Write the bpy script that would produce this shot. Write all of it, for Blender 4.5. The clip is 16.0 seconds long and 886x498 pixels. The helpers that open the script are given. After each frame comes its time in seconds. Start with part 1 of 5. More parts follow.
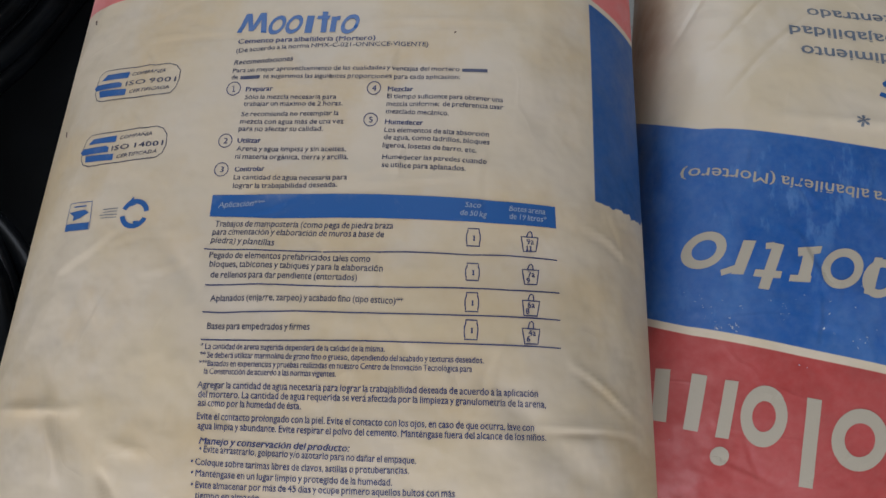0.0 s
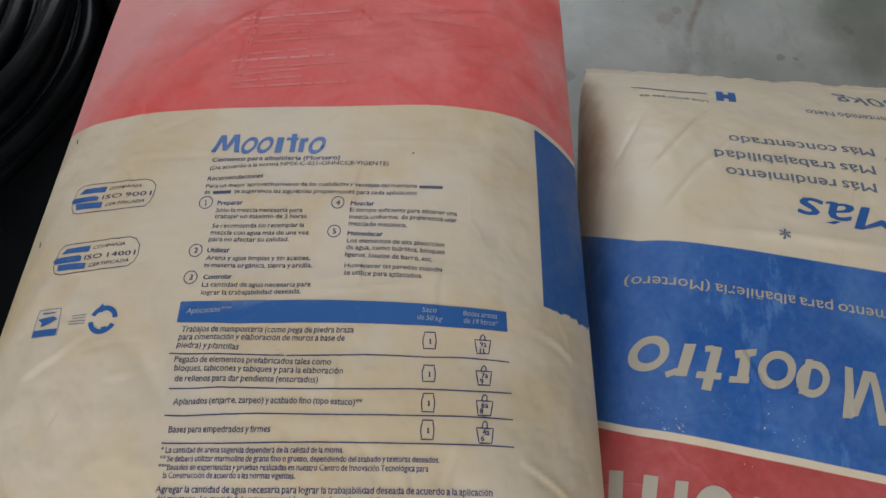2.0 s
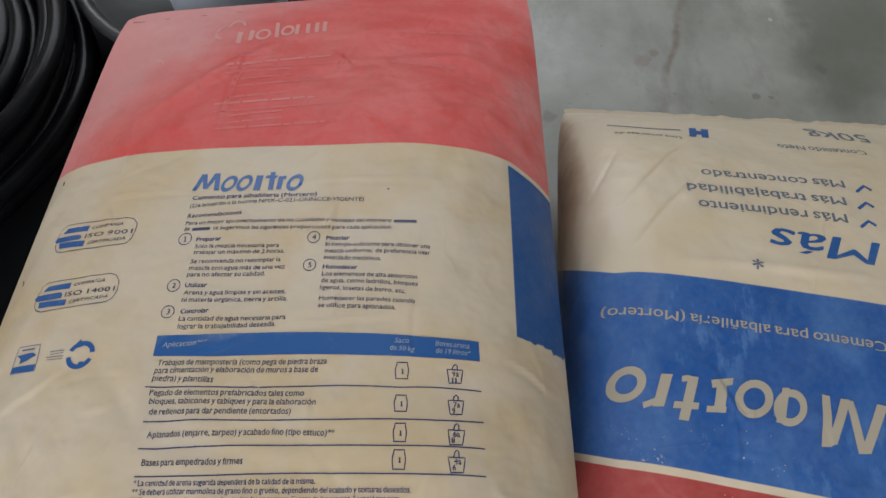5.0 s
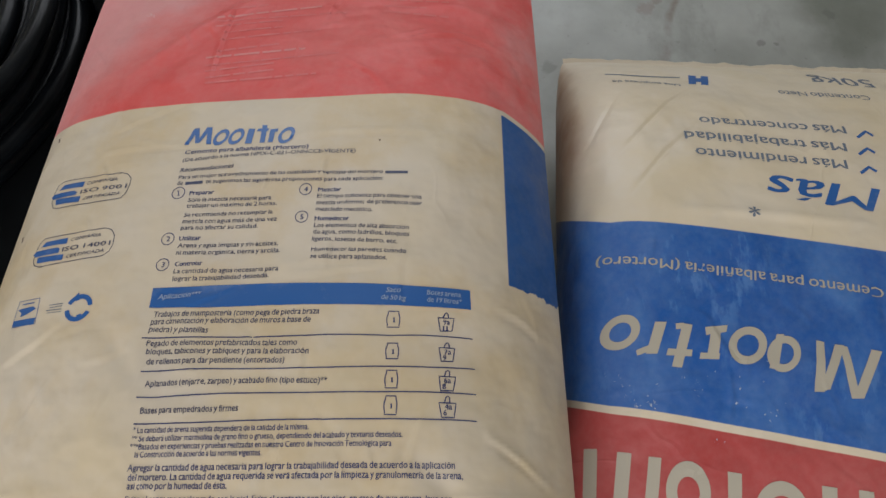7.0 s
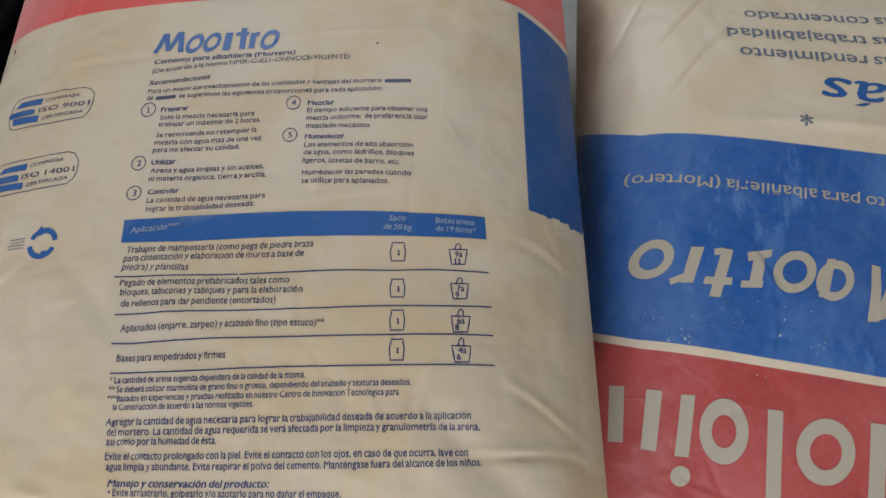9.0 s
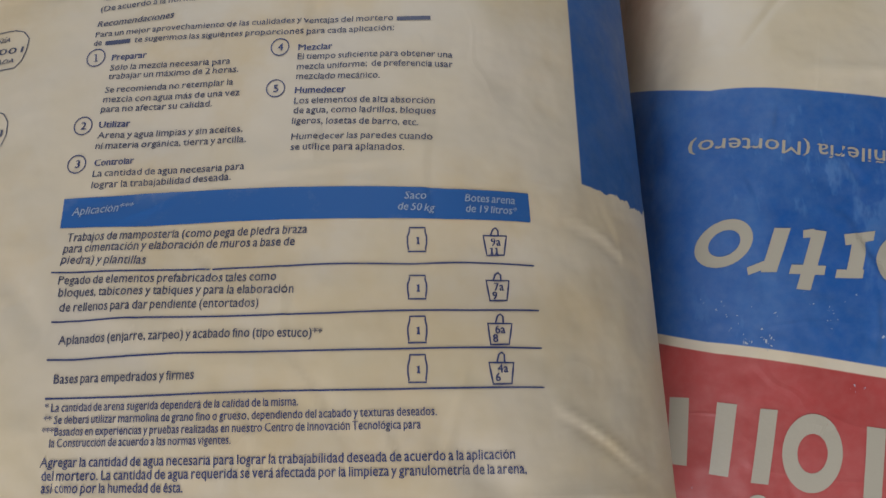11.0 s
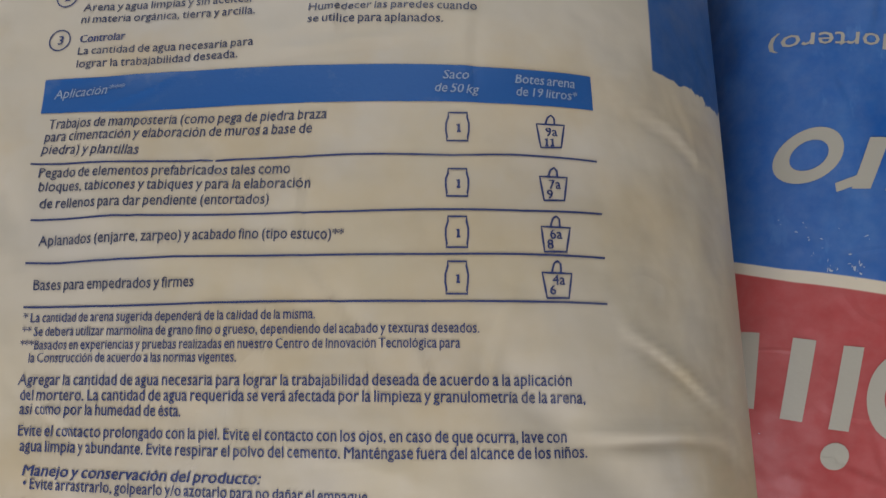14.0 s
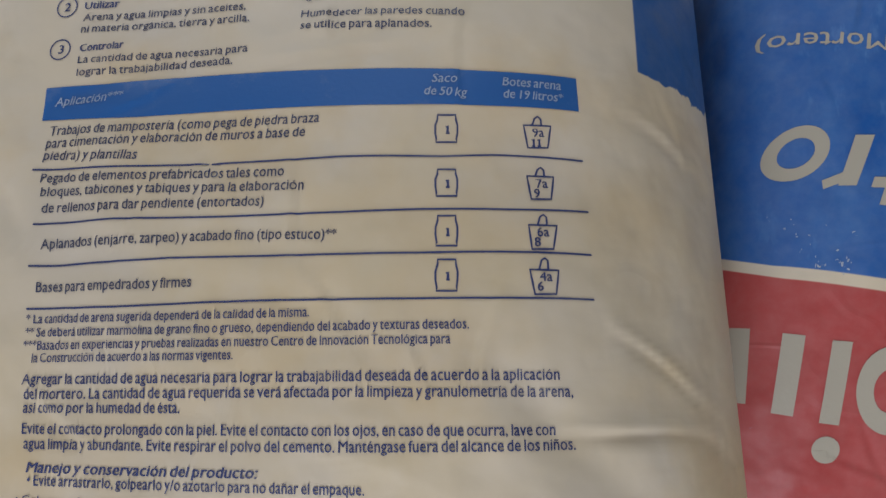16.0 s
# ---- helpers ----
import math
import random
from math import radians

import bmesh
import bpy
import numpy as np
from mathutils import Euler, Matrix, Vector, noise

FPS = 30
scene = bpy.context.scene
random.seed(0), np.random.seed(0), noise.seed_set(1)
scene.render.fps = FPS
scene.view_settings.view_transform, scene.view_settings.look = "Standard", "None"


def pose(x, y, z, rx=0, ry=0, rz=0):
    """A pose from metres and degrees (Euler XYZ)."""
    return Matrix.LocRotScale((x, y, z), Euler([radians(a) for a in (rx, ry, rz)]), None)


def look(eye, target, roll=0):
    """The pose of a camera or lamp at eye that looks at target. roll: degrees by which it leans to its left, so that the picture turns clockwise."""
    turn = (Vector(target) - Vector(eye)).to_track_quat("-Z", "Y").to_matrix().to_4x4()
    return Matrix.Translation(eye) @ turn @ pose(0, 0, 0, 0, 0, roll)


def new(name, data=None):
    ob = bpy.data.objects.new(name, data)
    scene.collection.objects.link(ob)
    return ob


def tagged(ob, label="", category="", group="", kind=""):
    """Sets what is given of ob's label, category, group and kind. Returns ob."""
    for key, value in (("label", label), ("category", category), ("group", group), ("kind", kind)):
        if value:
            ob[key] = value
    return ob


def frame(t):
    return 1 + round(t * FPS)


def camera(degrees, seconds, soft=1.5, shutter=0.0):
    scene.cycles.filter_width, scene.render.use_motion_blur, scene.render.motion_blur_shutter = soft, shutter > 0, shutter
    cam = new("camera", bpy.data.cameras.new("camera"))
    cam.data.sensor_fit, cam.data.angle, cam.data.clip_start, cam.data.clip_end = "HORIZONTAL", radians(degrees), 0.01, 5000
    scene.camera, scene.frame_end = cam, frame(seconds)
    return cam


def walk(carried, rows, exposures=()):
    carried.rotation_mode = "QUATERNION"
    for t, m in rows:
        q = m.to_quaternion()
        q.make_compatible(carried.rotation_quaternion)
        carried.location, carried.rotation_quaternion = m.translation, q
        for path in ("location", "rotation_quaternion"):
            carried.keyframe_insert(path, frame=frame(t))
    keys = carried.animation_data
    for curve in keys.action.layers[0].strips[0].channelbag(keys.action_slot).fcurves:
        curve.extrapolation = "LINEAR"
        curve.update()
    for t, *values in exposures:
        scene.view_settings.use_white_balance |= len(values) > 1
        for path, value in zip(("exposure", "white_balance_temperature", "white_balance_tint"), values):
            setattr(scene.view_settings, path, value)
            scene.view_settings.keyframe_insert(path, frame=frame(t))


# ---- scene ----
cam = camera(65.0, 16.0)
PATH = [
    (0, (0.029, 0.032, 0.658), (-0.085, 0.581, -1.262), -10.0),
    (0.5, (0.029, 0.032, 0.672), (-0.073, 0.641, -1.231), -7.4),
    (1, (0.033, 0.021, 0.678), (-0.028, 0.75, -1.183), -3.5),
    (1.5, (0.034, 0.017, 0.681), (-0.01, 0.808, -1.155), -1.9),
    (2, (0.036, 0.016, 0.685), (0.016, 0.872, -1.122), -0.4),
    (2.5, (0.042, 0.015, 0.689), (0.023, 0.965, -1.071), -0.9),
    (3, (0.047, 0.004, 0.687), (0.032, 0.989, -1.055), -0.4),
    (3.5, (0.043, 0.004, 0.682), (0.02, 0.98, -1.063), -0.0),
    (4, (0.045, 0.003, 0.68), (0.017, 0.964, -1.073), -0.4),
    (4.2, (0.048, 0.003, 0.681), (0.029, 0.966, -1.071), -0.2),
    (6.3, (0.066, -0.01, 0.696), (0.011, 0.981, -1.041), -3.2),
    (6.5, (0.067, -0.012, 0.694), (0.014, 0.959, -1.053), -3.1),
    (7, (0.074, -0.006, 0.685), (0.012, 0.87, -1.112), -4.3),
    (7.5, (0.074, 0.012, 0.668), (0.005, 0.794, -1.171), -5.6),
    (8, (0.071, 0.017, 0.657), (-0.013, 0.735, -1.207), -7.2),
    (8.2, (0.071, 0.02, 0.653), (-0.024, 0.708, -1.223), -8.3),
    (10.3, (0.063, 0.046, 0.567), (-0.004, 0.66, -1.335), -8.3),
    (10.5, (0.061, 0.059, 0.557), (-0.016, 0.637, -1.357), -9.7),
    (11, (0.05, 0.066, 0.536), (-0.04, 0.639, -1.378), -10.0),
    (11.5, (0.05, 0.059, 0.52), (-0.038, 0.594, -1.405), -10.4),
    (12, (0.046, 0.055, 0.499), (-0.049, 0.567, -1.432), -11.5),
    (12.5, (0.041, 0.055, 0.481), (-0.081, 0.537, -1.456), -14.8),
    (13, (0.042, 0.056, 0.477), (-0.113, 0.516, -1.463), -19.0),
    (13.5, (0.043, 0.056, 0.475), (-0.107, 0.507, -1.468), -18.6),
    (14, (0.038, 0.054, 0.478), (-0.116, 0.516, -1.462), -18.3),
    (14.5, (0.039, 0.056, 0.476), (-0.119, 0.522, -1.462), -18.7),
    (15, (0.042, 0.054, 0.48), (-0.12, 0.529, -1.456), -19.1),
    (15.5, (0.046, 0.052, 0.481), (-0.115, 0.52, -1.457), -19.0),
    (16, (0.044, 0.05, 0.484), (-0.121, 0.525, -1.452), -19.6),
]
EXPOSURES = [(0, -0.17, 6280, 14), (3, -0.08, 6600, 12), (7, -0.06, 6680, 12), (8.2, -0.08, 6580, 13), (11.5, -0.15, 6420, 12), (13, -0.2, 6280, 13), (16, -0.23, 6200, 13)]
walk(cam, [(t, look(eye, target, roll)) for t, eye, target, roll in PATH], EXPOSURES)

# ---- world, daylight and exposure ----
FLOOR = -0.06
world = bpy.data.worlds.new("daylight")
scene.world = world
world.use_nodes = True
wn = world.node_tree.nodes
sky = wn.new("ShaderNodeTexSky")
sky.sky_type, sky.sun_disc, sky.sun_elevation, sky.sun_rotation = "NISHITA", False, radians(48), radians(150)
wn["Background"].inputs["Strength"].default_value = 0.12
world.node_tree.links.new(sky.outputs["Color"], wn["Background"].inputs["Color"])


def area_lamp(name, eye, target, sx, sy, watts, colour):
    data = bpy.data.lights.new(name, "AREA")
    data.shape, data.size, data.size_y, data.energy, data.color = "RECTANGLE", sx, sy, watts, colour
    ob = new(name, data)
    ob.matrix_world = look(eye, target)
    return ob


# lamps added in an assumed, unseen high window behind the sacks and near-side doorway
area_lamp("unseen_window_light", (-0.3, 2.36, 1.75), (-0.3, 0.2, 0.1), 2.4, 1.1, 37, (0.89, 0.95, 1.0))
area_lamp("unseen_doorway_light", (-0.5, -2.14, 1.05), (-0.02, 0.1, 0.15), 1.5, 2.0, 64, (0.94, 0.96, 1.0))


# ---- materials ----
class Nodes:
    """A small wrapper for node materials."""

    def __init__(self, name, rough=0.6, metal=0.0, spec=0.5):
        self.m = bpy.data.materials.new(name)
        self.m.use_nodes = True
        self.t = self.m.node_tree
        self.b = self.t.nodes["Principled BSDF"]
        self.b.inputs["Roughness"].default_value = rough
        self.b.inputs["Metallic"].default_value = metal
        self.b.inputs["Specular IOR Level"].default_value = spec
        self.co = self.t.nodes.new("ShaderNodeTexCoord").outputs["Object"]

    def link(self, a, b):
        self.t.links.new(a, b)

    def put(self, socket, v):
        if isinstance(v, (int, float)):
            socket.default_value = v
        elif isinstance(v, tuple):
            socket.default_value = (*v, 1.0) if len(v) == 3 and socket.type == "RGBA" else v
        else:
            self.link(v, socket)

    def math(self, op, a, b=0.0, clamp=False):
        n = self.t.nodes.new("ShaderNodeMath")
        n.operation, n.use_clamp = op, clamp
        self.put(n.inputs[0], a), self.put(n.inputs[1], b)
        return n.outputs[0]

    def mix(self, fac, a, b):
        n = self.t.nodes.new("ShaderNodeMix")
        n.data_type = "RGBA"
        self.put(n.inputs["Factor"], fac), self.put(n.inputs[6], a), self.put(n.inputs[7], b)
        return n.outputs[2]

    def noise(self, scale, detail=4.0, rough=0.55, stretch=None, seed=0.0):
        n = self.t.nodes.new("ShaderNodeTexNoise")
        n.inputs["Scale"].default_value, n.inputs["Detail"].default_value, n.inputs["Roughness"].default_value = scale, detail, rough
        mp = self.t.nodes.new("ShaderNodeMapping")
        mp.inputs["Location"].default_value = (seed, seed * 1.7, seed * 0.6)
        if stretch:
            mp.inputs["Scale"].default_value = stretch
        self.link(self.co, mp.inputs["Vector"])
        self.link(mp.outputs["Vector"], n.inputs["Vector"])
        return n.outputs["Fac"]

    def ramp(self, v, lo, hi, a=0.0, b=1.0):
        n = self.t.nodes.new("ShaderNodeMapRange")
        n.clamp = True
        self.put(n.inputs["Value"], v)
        for i, x in enumerate((lo, hi, a, b)):
            n.inputs[i + 1].default_value = x
        return n.outputs[0]

    def xyz(self):
        n = self.t.nodes.new("ShaderNodeSeparateXYZ")
        self.link(self.co, n.inputs[0])
        return n.outputs

    def bump(self, height, strength, distance):
        n = self.t.nodes.new("ShaderNodeBump")
        n.inputs["Strength"].default_value, n.inputs["Distance"].default_value = strength, distance
        self.link(height, n.inputs["Height"])
        self.link(n.outputs[0], self.b.inputs["Normal"])

    def colour(self, v):
        self.put(self.b.inputs["Base Color"], v)
        return self


CREAM, RED, BLUE = (0.57, 0.48, 0.345), (0.63, 0.069, 0.062), (0.007, 0.075, 0.255)


def step(n, a, b):
    """1 where a is above b, with a hair-thin soft edge."""
    return n.ramp(n.math("SUBTRACT", a, b), -0.0004, 0.0004)


def paper_finish(n, col, dust_seed, dust, sheen=(0.42, 0.66)):
    """Cement dust, rubbed patches and paper fibre over the printed colour; satin with scuffs."""
    blotch = n.ramp(n.noise(9, 5, 0.6, None, dust_seed), 0.45, 0.75)
    fine = n.noise(160, 3, 0.6, None, dust_seed)
    col = n.mix(n.math("MULTIPLY", blotch, dust), col, (0.60, 0.54, 0.47))
    col = n.mix(n.ramp(fine, 0.35, 0.8, 0.0, 0.05), col, (0.62, 0.56, 0.48))
    n.colour(col)
    n.link(n.ramp(n.noise(24, 5, 0.65, None, dust_seed + 2), 0.3, 0.75, *sheen), n.b.inputs["Roughness"])
    # soft dents, faint crumple and a few long crisp creases
    dents = n.noise(15, 2, 0.45, (1.0, 1.35, 1.0), dust_seed + 8)
    crumple = n.noise(38, 2, 0.45, None, dust_seed + 1)
    crease = None
    for k, (scale, stretch) in enumerate(((7, (1.0, 2.1, 1.0)), (9, (1.7, 1.0, 1.0)))):
        line = n.math("ABSOLUTE", n.math("SUBTRACT", n.noise(scale, 2, 0.4, stretch, dust_seed + 15 + 9 * k), 0.5))
        line = n.math("MULTIPLY", n.ramp(line, 0.0, 0.022, 1.0, 0.0), n.ramp(n.noise(5, 2, 0.5, None, dust_seed + 31 + k), 0.52, 0.68))
        crease = line if crease is None else n.math("ADD", crease, line)
    height = n.math("ADD", n.math("MULTIPLY", crumple, 0.6), n.math("MULTIPLY", dents, 1.9))
    height = n.math("ADD", height, n.math("MULTIPLY", crease, 0.05))
    n.bump(n.math("ADD", height, n.math("MULTIPLY", n.noise(420, 2, 0.5), 0.008)), 0.42, 0.010)
    return n.m


def tall_sack_paper():
    n = Nodes("printed_paper_red_over_cream", spec=0.35)
    x, y, z = n.xyz()
    rise = n.math("MULTIPLY", n.math("MAXIMUM", n.math("SUBTRACT", -0.2, x), 0.0), 0.065)
    drop = n.math("MULTIPLY", n.math("MAXIMUM", n.math("SUBTRACT", x, 0.11), 0.0), 0.3)
    wave = n.math("MULTIPLY", n.math("SUBTRACT", n.noise(11, 2), 0.5), 0.004)
    edge = n.math("ADD", n.math("ADD", 0.3762, wave), n.math("SUBTRACT", rise, drop))
    is_red = step(n, y, edge)
    low = n.math("ADD", n.math("SUBTRACT", 0.2042, n.math("MULTIPLY", n.math("SUBTRACT", x, 0.107), 0.03)), n.math("MULTIPLY", n.math("SUBTRACT", n.noise(55, 4, 0.6, None, 33.0), 0.5), n.ramp(x, 0.109, 0.135, 0.0, 0.022)))
    is_blue = n.math("MULTIPLY", step(n, x, 0.1078), n.math("MULTIPLY", step(n, n.math("SUBTRACT", edge, 0.0052), y), step(n, y, low)))
    col = n.mix(n.ramp(n.noise(13, 5, 0.6, None, 9.0), 0.40, 0.72, 0.0, 0.8), n.mix(n.ramp(n.noise(6, 4), 0.32, 0.68), (0.55, 0.445, 0.285), (0.60, 0.515, 0.40)), (0.57, 0.50, 0.415))
    col = n.mix(n.ramp(n.noise(10, 5, 0.6, None, 21.0), 0.48, 0.64, 0.0, 0.7), col, (0.54, 0.41, 0.235))
    col = n.mix(is_blue, col, BLUE)
    # the red field; glare and cement dust are painted pale towards the stitched corner
    lean = n.math("ADD", n.math("MULTIPLY", n.math("SUBTRACT", y, 0.45), 0.7), n.math("SUBTRACT", n.math("MULTIPLY", n.noise(9, 6, 0.65, None, 2.0), 0.25), x))
    flank = n.math("MULTIPLY", n.ramp(x, 0.06, 0.12), n.ramp(n.noise(15, 5, 0.6, None, 5.0), 0.4, 0.65, 0.1, 0.7))
    glare_and_rub = n.math("MAXIMUM", n.math("MULTIPLY", n.ramp(lean, 0.30, 0.43), 0.85), flank)
    red = n.mix(n.math("MULTIPLY", glare_and_rub, 0.62), n.mix(n.ramp(n.noise(6, 4, 0.5, None, 4.0), 0.35, 0.7), RED, (0.60, 0.077, 0.07)), (0.60, 0.40, 0.40))
    col = n.mix(is_red, col, red)
    return paper_finish(n, col, 1.0, 0.10)


def low_sack_paper():
    n = Nodes("printed_paper_cream_blue_red", spec=0.42)
    x, y, z = n.xyz()
    def turned_edge(at, y0, slope, shoulder, curl):
        """A printed edge that runs slightly askew and is drawn up where the paper wraps over the sack's flank."""
        flank = n.math("MULTIPLY", n.math("MULTIPLY", n.math("MAXIMUM", n.math("SUBTRACT", shoulder, z), 0.0), step(n, 0.24, x)), curl)
        return n.math("ADD", n.math("SUBTRACT", y0, n.math("MULTIPLY", n.math("SUBTRACT", x, at), slope)), flank)

    upper = turned_edge(0.22, 0.2938, 0.123, 0.118, 0.5)
    lower = turned_edge(0.21, 0.1312, 0.17, 0.090, 0.25)
    col = n.mix(n.ramp(n.noise(13, 5, 0.6, None, 9.0), 0.40, 0.72, 0.0, 0.8), n.mix(n.ramp(n.noise(6, 4), 0.32, 0.68), (0.57, 0.465, 0.30), (0.62, 0.535, 0.41)), (0.59, 0.52, 0.425))
    # pale scuffs and the print's glossy sheen, both mixed into the blue
    sheen_smudge = n.math("MULTIPLY", n.ramp(n.noise(16, 6, 0.62, (1.0, 0.7, 1.0), 6.0), 0.42, 0.66), n.ramp(n.noise(6, 3, 0.5, None, 3.0), 0.40, 0.60, 0.10, 0.6))
    strokes = n.math("MULTIPLY", n.ramp(n.noise(34, 4, 0.7, (1.6, 0.6, 1.0), 12.0), 0.52, 0.62), n.ramp(n.noise(9, 3, 0.5, None, 13.0), 0.45, 0.62, 0.05, 0.55))
    scuffed_sheened = n.mix(n.math("MAXIMUM", sheen_smudge, strokes), (0.004, 0.077, 0.295), (0.085, 0.21, 0.46))
    col = n.mix(n.math("MULTIPLY", step(n, upper, y), step(n, y, lower)), col, scuffed_sheened)
    col = n.mix(step(n, n.math("SUBTRACT", lower, 0.0065), y), col, n.mix(n.ramp(n.noise(10, 5, 0.6, None, 2.0), 0.35, 0.7), (0.36, 0.041, 0.038), (0.40, 0.07, 0.066)))
    # brown shade, red bounce and staining of the flank, all put into its colour
    flank_shade_stain = n.math("MULTIPLY", n.ramp(n.math("ADD", x, n.math("MULTIPLY", n.noise(20, 4, 0.6), 0.03)), 0.192, 0.214, 0.85, 0.0), n.ramp(y, 0.31, 0.42))
    col = n.mix(flank_shade_stain, col, (0.30, 0.17, 0.09))
    return paper_finish(n, col, 7.0, 0.04, (0.36, 0.56))


def plain_paper():
    n = Nodes("plain_cream_paper")
    return paper_finish(n, n.mix(n.noise(6), CREAM, (0.5, 0.41, 0.3)), 11.0, 0.3)


def ink(name, col, worn, rough=0.5):
    n = Nodes(name, rough)
    n.colour(n.mix(n.math("MULTIPLY", n.ramp(n.noise(30, 6, 0.7), 0.55, 0.8), worn), col, (0.5, 0.45, 0.37)))
    n.bump(n.noise(420, 2), 0.15, 0.0006)
    return n.m


INK_DARK = ink("slate_ink", (0.042, 0.050, 0.105), 0.35)
INK_NAVY = ink("navy_ink", (0.028, 0.042, 0.14), 0.25)
INK_BLUE = ink("blue_ink", (0.012, 0.092, 0.30), 0.25, 0.4)
INK_SLATE = ink("faded_slate_ink", (0.12, 0.15, 0.20), 0.3)
INK_WHITE = ink("pale_blue_knockout", (0.30, 0.36, 0.47), 0.4)
INK_CREAM = ink("cream_knockout", (0.39, 0.35, 0.275), 0.1, 0.38)
INK_CHIP = ink("bluish_scratched_paper", (0.36, 0.40, 0.47), 0.1)
INK_FLAKE = ink("torn_white_paper", (0.66, 0.58, 0.55), 0.1)
INK_PALE = ink("rubbed_pale_pink", (0.60, 0.26, 0.235), 0.5)
INK_FAINT = ink("faded_pink_print", (0.60, 0.105, 0.095), 0.2)
INK_ROSE = ink("pink_print", (0.60, 0.17, 0.155), 0.4)


def concrete():
    n = Nodes("trowelled_concrete", 0.5)
    col = n.mix(n.ramp(n.noise(3.2, 5, 0.6), 0.35, 0.65), (0.205, 0.215, 0.19), (0.38, 0.39, 0.37))
    col = n.mix(n.ramp(n.noise(7, 6, 0.65, (1.0, 0.5, 1.0), 3.0), 0.5, 0.75), col, (0.15, 0.155, 0.13))
    col = n.mix(n.ramp(n.noise(1.4, 3, 0.5, None, 8.0), 0.52, 0.6, 0.0, 0.6), col, (0.13, 0.14, 0.115))
    col = n.mix(n.ramp(n.noise(120, 3, 0.6), 0.66, 0.8, 0.0, 0.5), col, (0.07, 0.065, 0.055))
    x, y, z = n.xyz()
    streak = n.math("ABSOLUTE", n.math("SUBTRACT", n.math("ADD", x, n.math("MULTIPLY", n.noise(9, 3, 0.6, None, 1.0), 0.05)), n.math("ADD", 0.187, n.math("MULTIPLY", y, 0.29))))
    streak = n.math("MULTIPLY", n.ramp(streak, 0.002, 0.009, 1.0, 0.0), n.math("MULTIPLY", n.ramp(n.noise(16, 4, 0.6, None, 4.0), 0.35, 0.6), n.ramp(y, 0.95, 1.1, 1.0, 0.0)))
    col = n.mix(n.math("MULTIPLY", streak, 0.75), col, (0.15, 0.10, 0.075))
    # a darker zone of floor towards the far right, with a ragged edge
    dark_zone = n.ramp(n.math("ADD", x, n.math("MULTIPLY", n.noise(6, 5, 0.6, None, 12.0), 0.22)), 0.66, 0.70)
    col = n.mix(n.math("MULTIPLY", dark_zone, n.math("MULTIPLY", n.ramp(n.math("ADD", y, n.math("MULTIPLY", n.noise(4, 4, 0.6, None, 14.0), 0.5)), 0.84, 1.0), n.ramp(n.math("ADD", n.math("MULTIPLY", x, 0.4), n.noise(2.1, 3, 0.5, None, 17.0)), 0.72, 1.15, 0.75, 0.0))), col, (0.115, 0.125, 0.10))
    for cx, cy, r, tone in ((0.482, 0.664, 0.006, (0.05, 0.045, 0.04)), (0.503, 0.662, 0.004, (0.06, 0.05, 0.045)), (0.335, 0.733, 0.014, (0.16, 0.09, 0.075)),
                            (0.350, 0.748, 0.008, (0.16, 0.09, 0.075)), (0.536, 0.815, 0.004, (0.7, 0.7, 0.68)), (0.585, 0.715, 0.010, (0.07, 0.07, 0.06)), (0.19, 0.63, 0.012, (0.08, 0.075, 0.065))):
        dx, dy = n.math("SUBTRACT", x, cx), n.math("SUBTRACT", y, cy)
        d = n.math("SQRT", n.math("ADD", n.math("MULTIPLY", dx, dx), n.math("MULTIPLY", dy, dy)))
        d = n.math("ADD", d, n.math("MULTIPLY", n.math("SUBTRACT", n.noise(75, 4, 0.7), 0.5), r * 2.6))
        col = n.mix(n.ramp(d, r * 0.6, r * 1.1, 0.38, 0.0), col, tone)
    n.colour(col)
    n.link(n.ramp(n.noise(5, 4), 0.3, 0.7, 0.28, 0.55), n.b.inputs["Roughness"])
    n.bump(n.noise(60, 5, 0.6), 0.2, 0.003)
    return n.m


def plaster():
    n = Nodes("painted_plaster", 0.8)
    n.colour(n.mix(n.ramp(n.noise(2.5, 5), 0.35, 0.7), (0.62, 0.60, 0.55), (0.50, 0.48, 0.44)))
    n.bump(n.noise(90, 4), 0.2, 0.002)
    return n.m


def rubber():
    n = Nodes("black_polythene_hose", 0.30, spec=0.15)
    n.colour(n.mix(n.ramp(n.noise(18, 4), 0.4, 0.75), (0.0022, 0.0028, 0.0034), (0.006, 0.0075, 0.0095)))
    n.bump(n.noise(140, 3), 0.1, 0.001)
    return n.m


def plastic(name, a, b, rough, spec=0.5):
    n = Nodes(name, rough, 0.0, spec)
    n.colour(n.mix(n.ramp(n.noise(12, 5), 0.4, 0.7), a, b))
    n.bump(n.noise(80, 3), 0.08, 0.001)
    return n.m


M_TALL, M_LOW, M_PLAIN = tall_sack_paper(), low_sack_paper(), plain_paper()
M_CONCRETE, M_WALL, M_HOSE = concrete(), plaster(), rubber()
M_TUB = plastic("dark_grey_plastic", (0.025, 0.028, 0.031), (0.045, 0.048, 0.05), 0.35)
M_WHITE = plastic("bluish_white_plastic", (0.62, 0.68, 0.78), (0.55, 0.60, 0.70), 0.4)
M_SHEET = plastic("black_shade_film", (0.003, 0.0035, 0.004), (0.005, 0.006, 0.007), 0.7, 0.1)
M_THREAD = plastic("brown_stitching", (0.10, 0.06, 0.045), (0.16, 0.11, 0.09), 0.8)


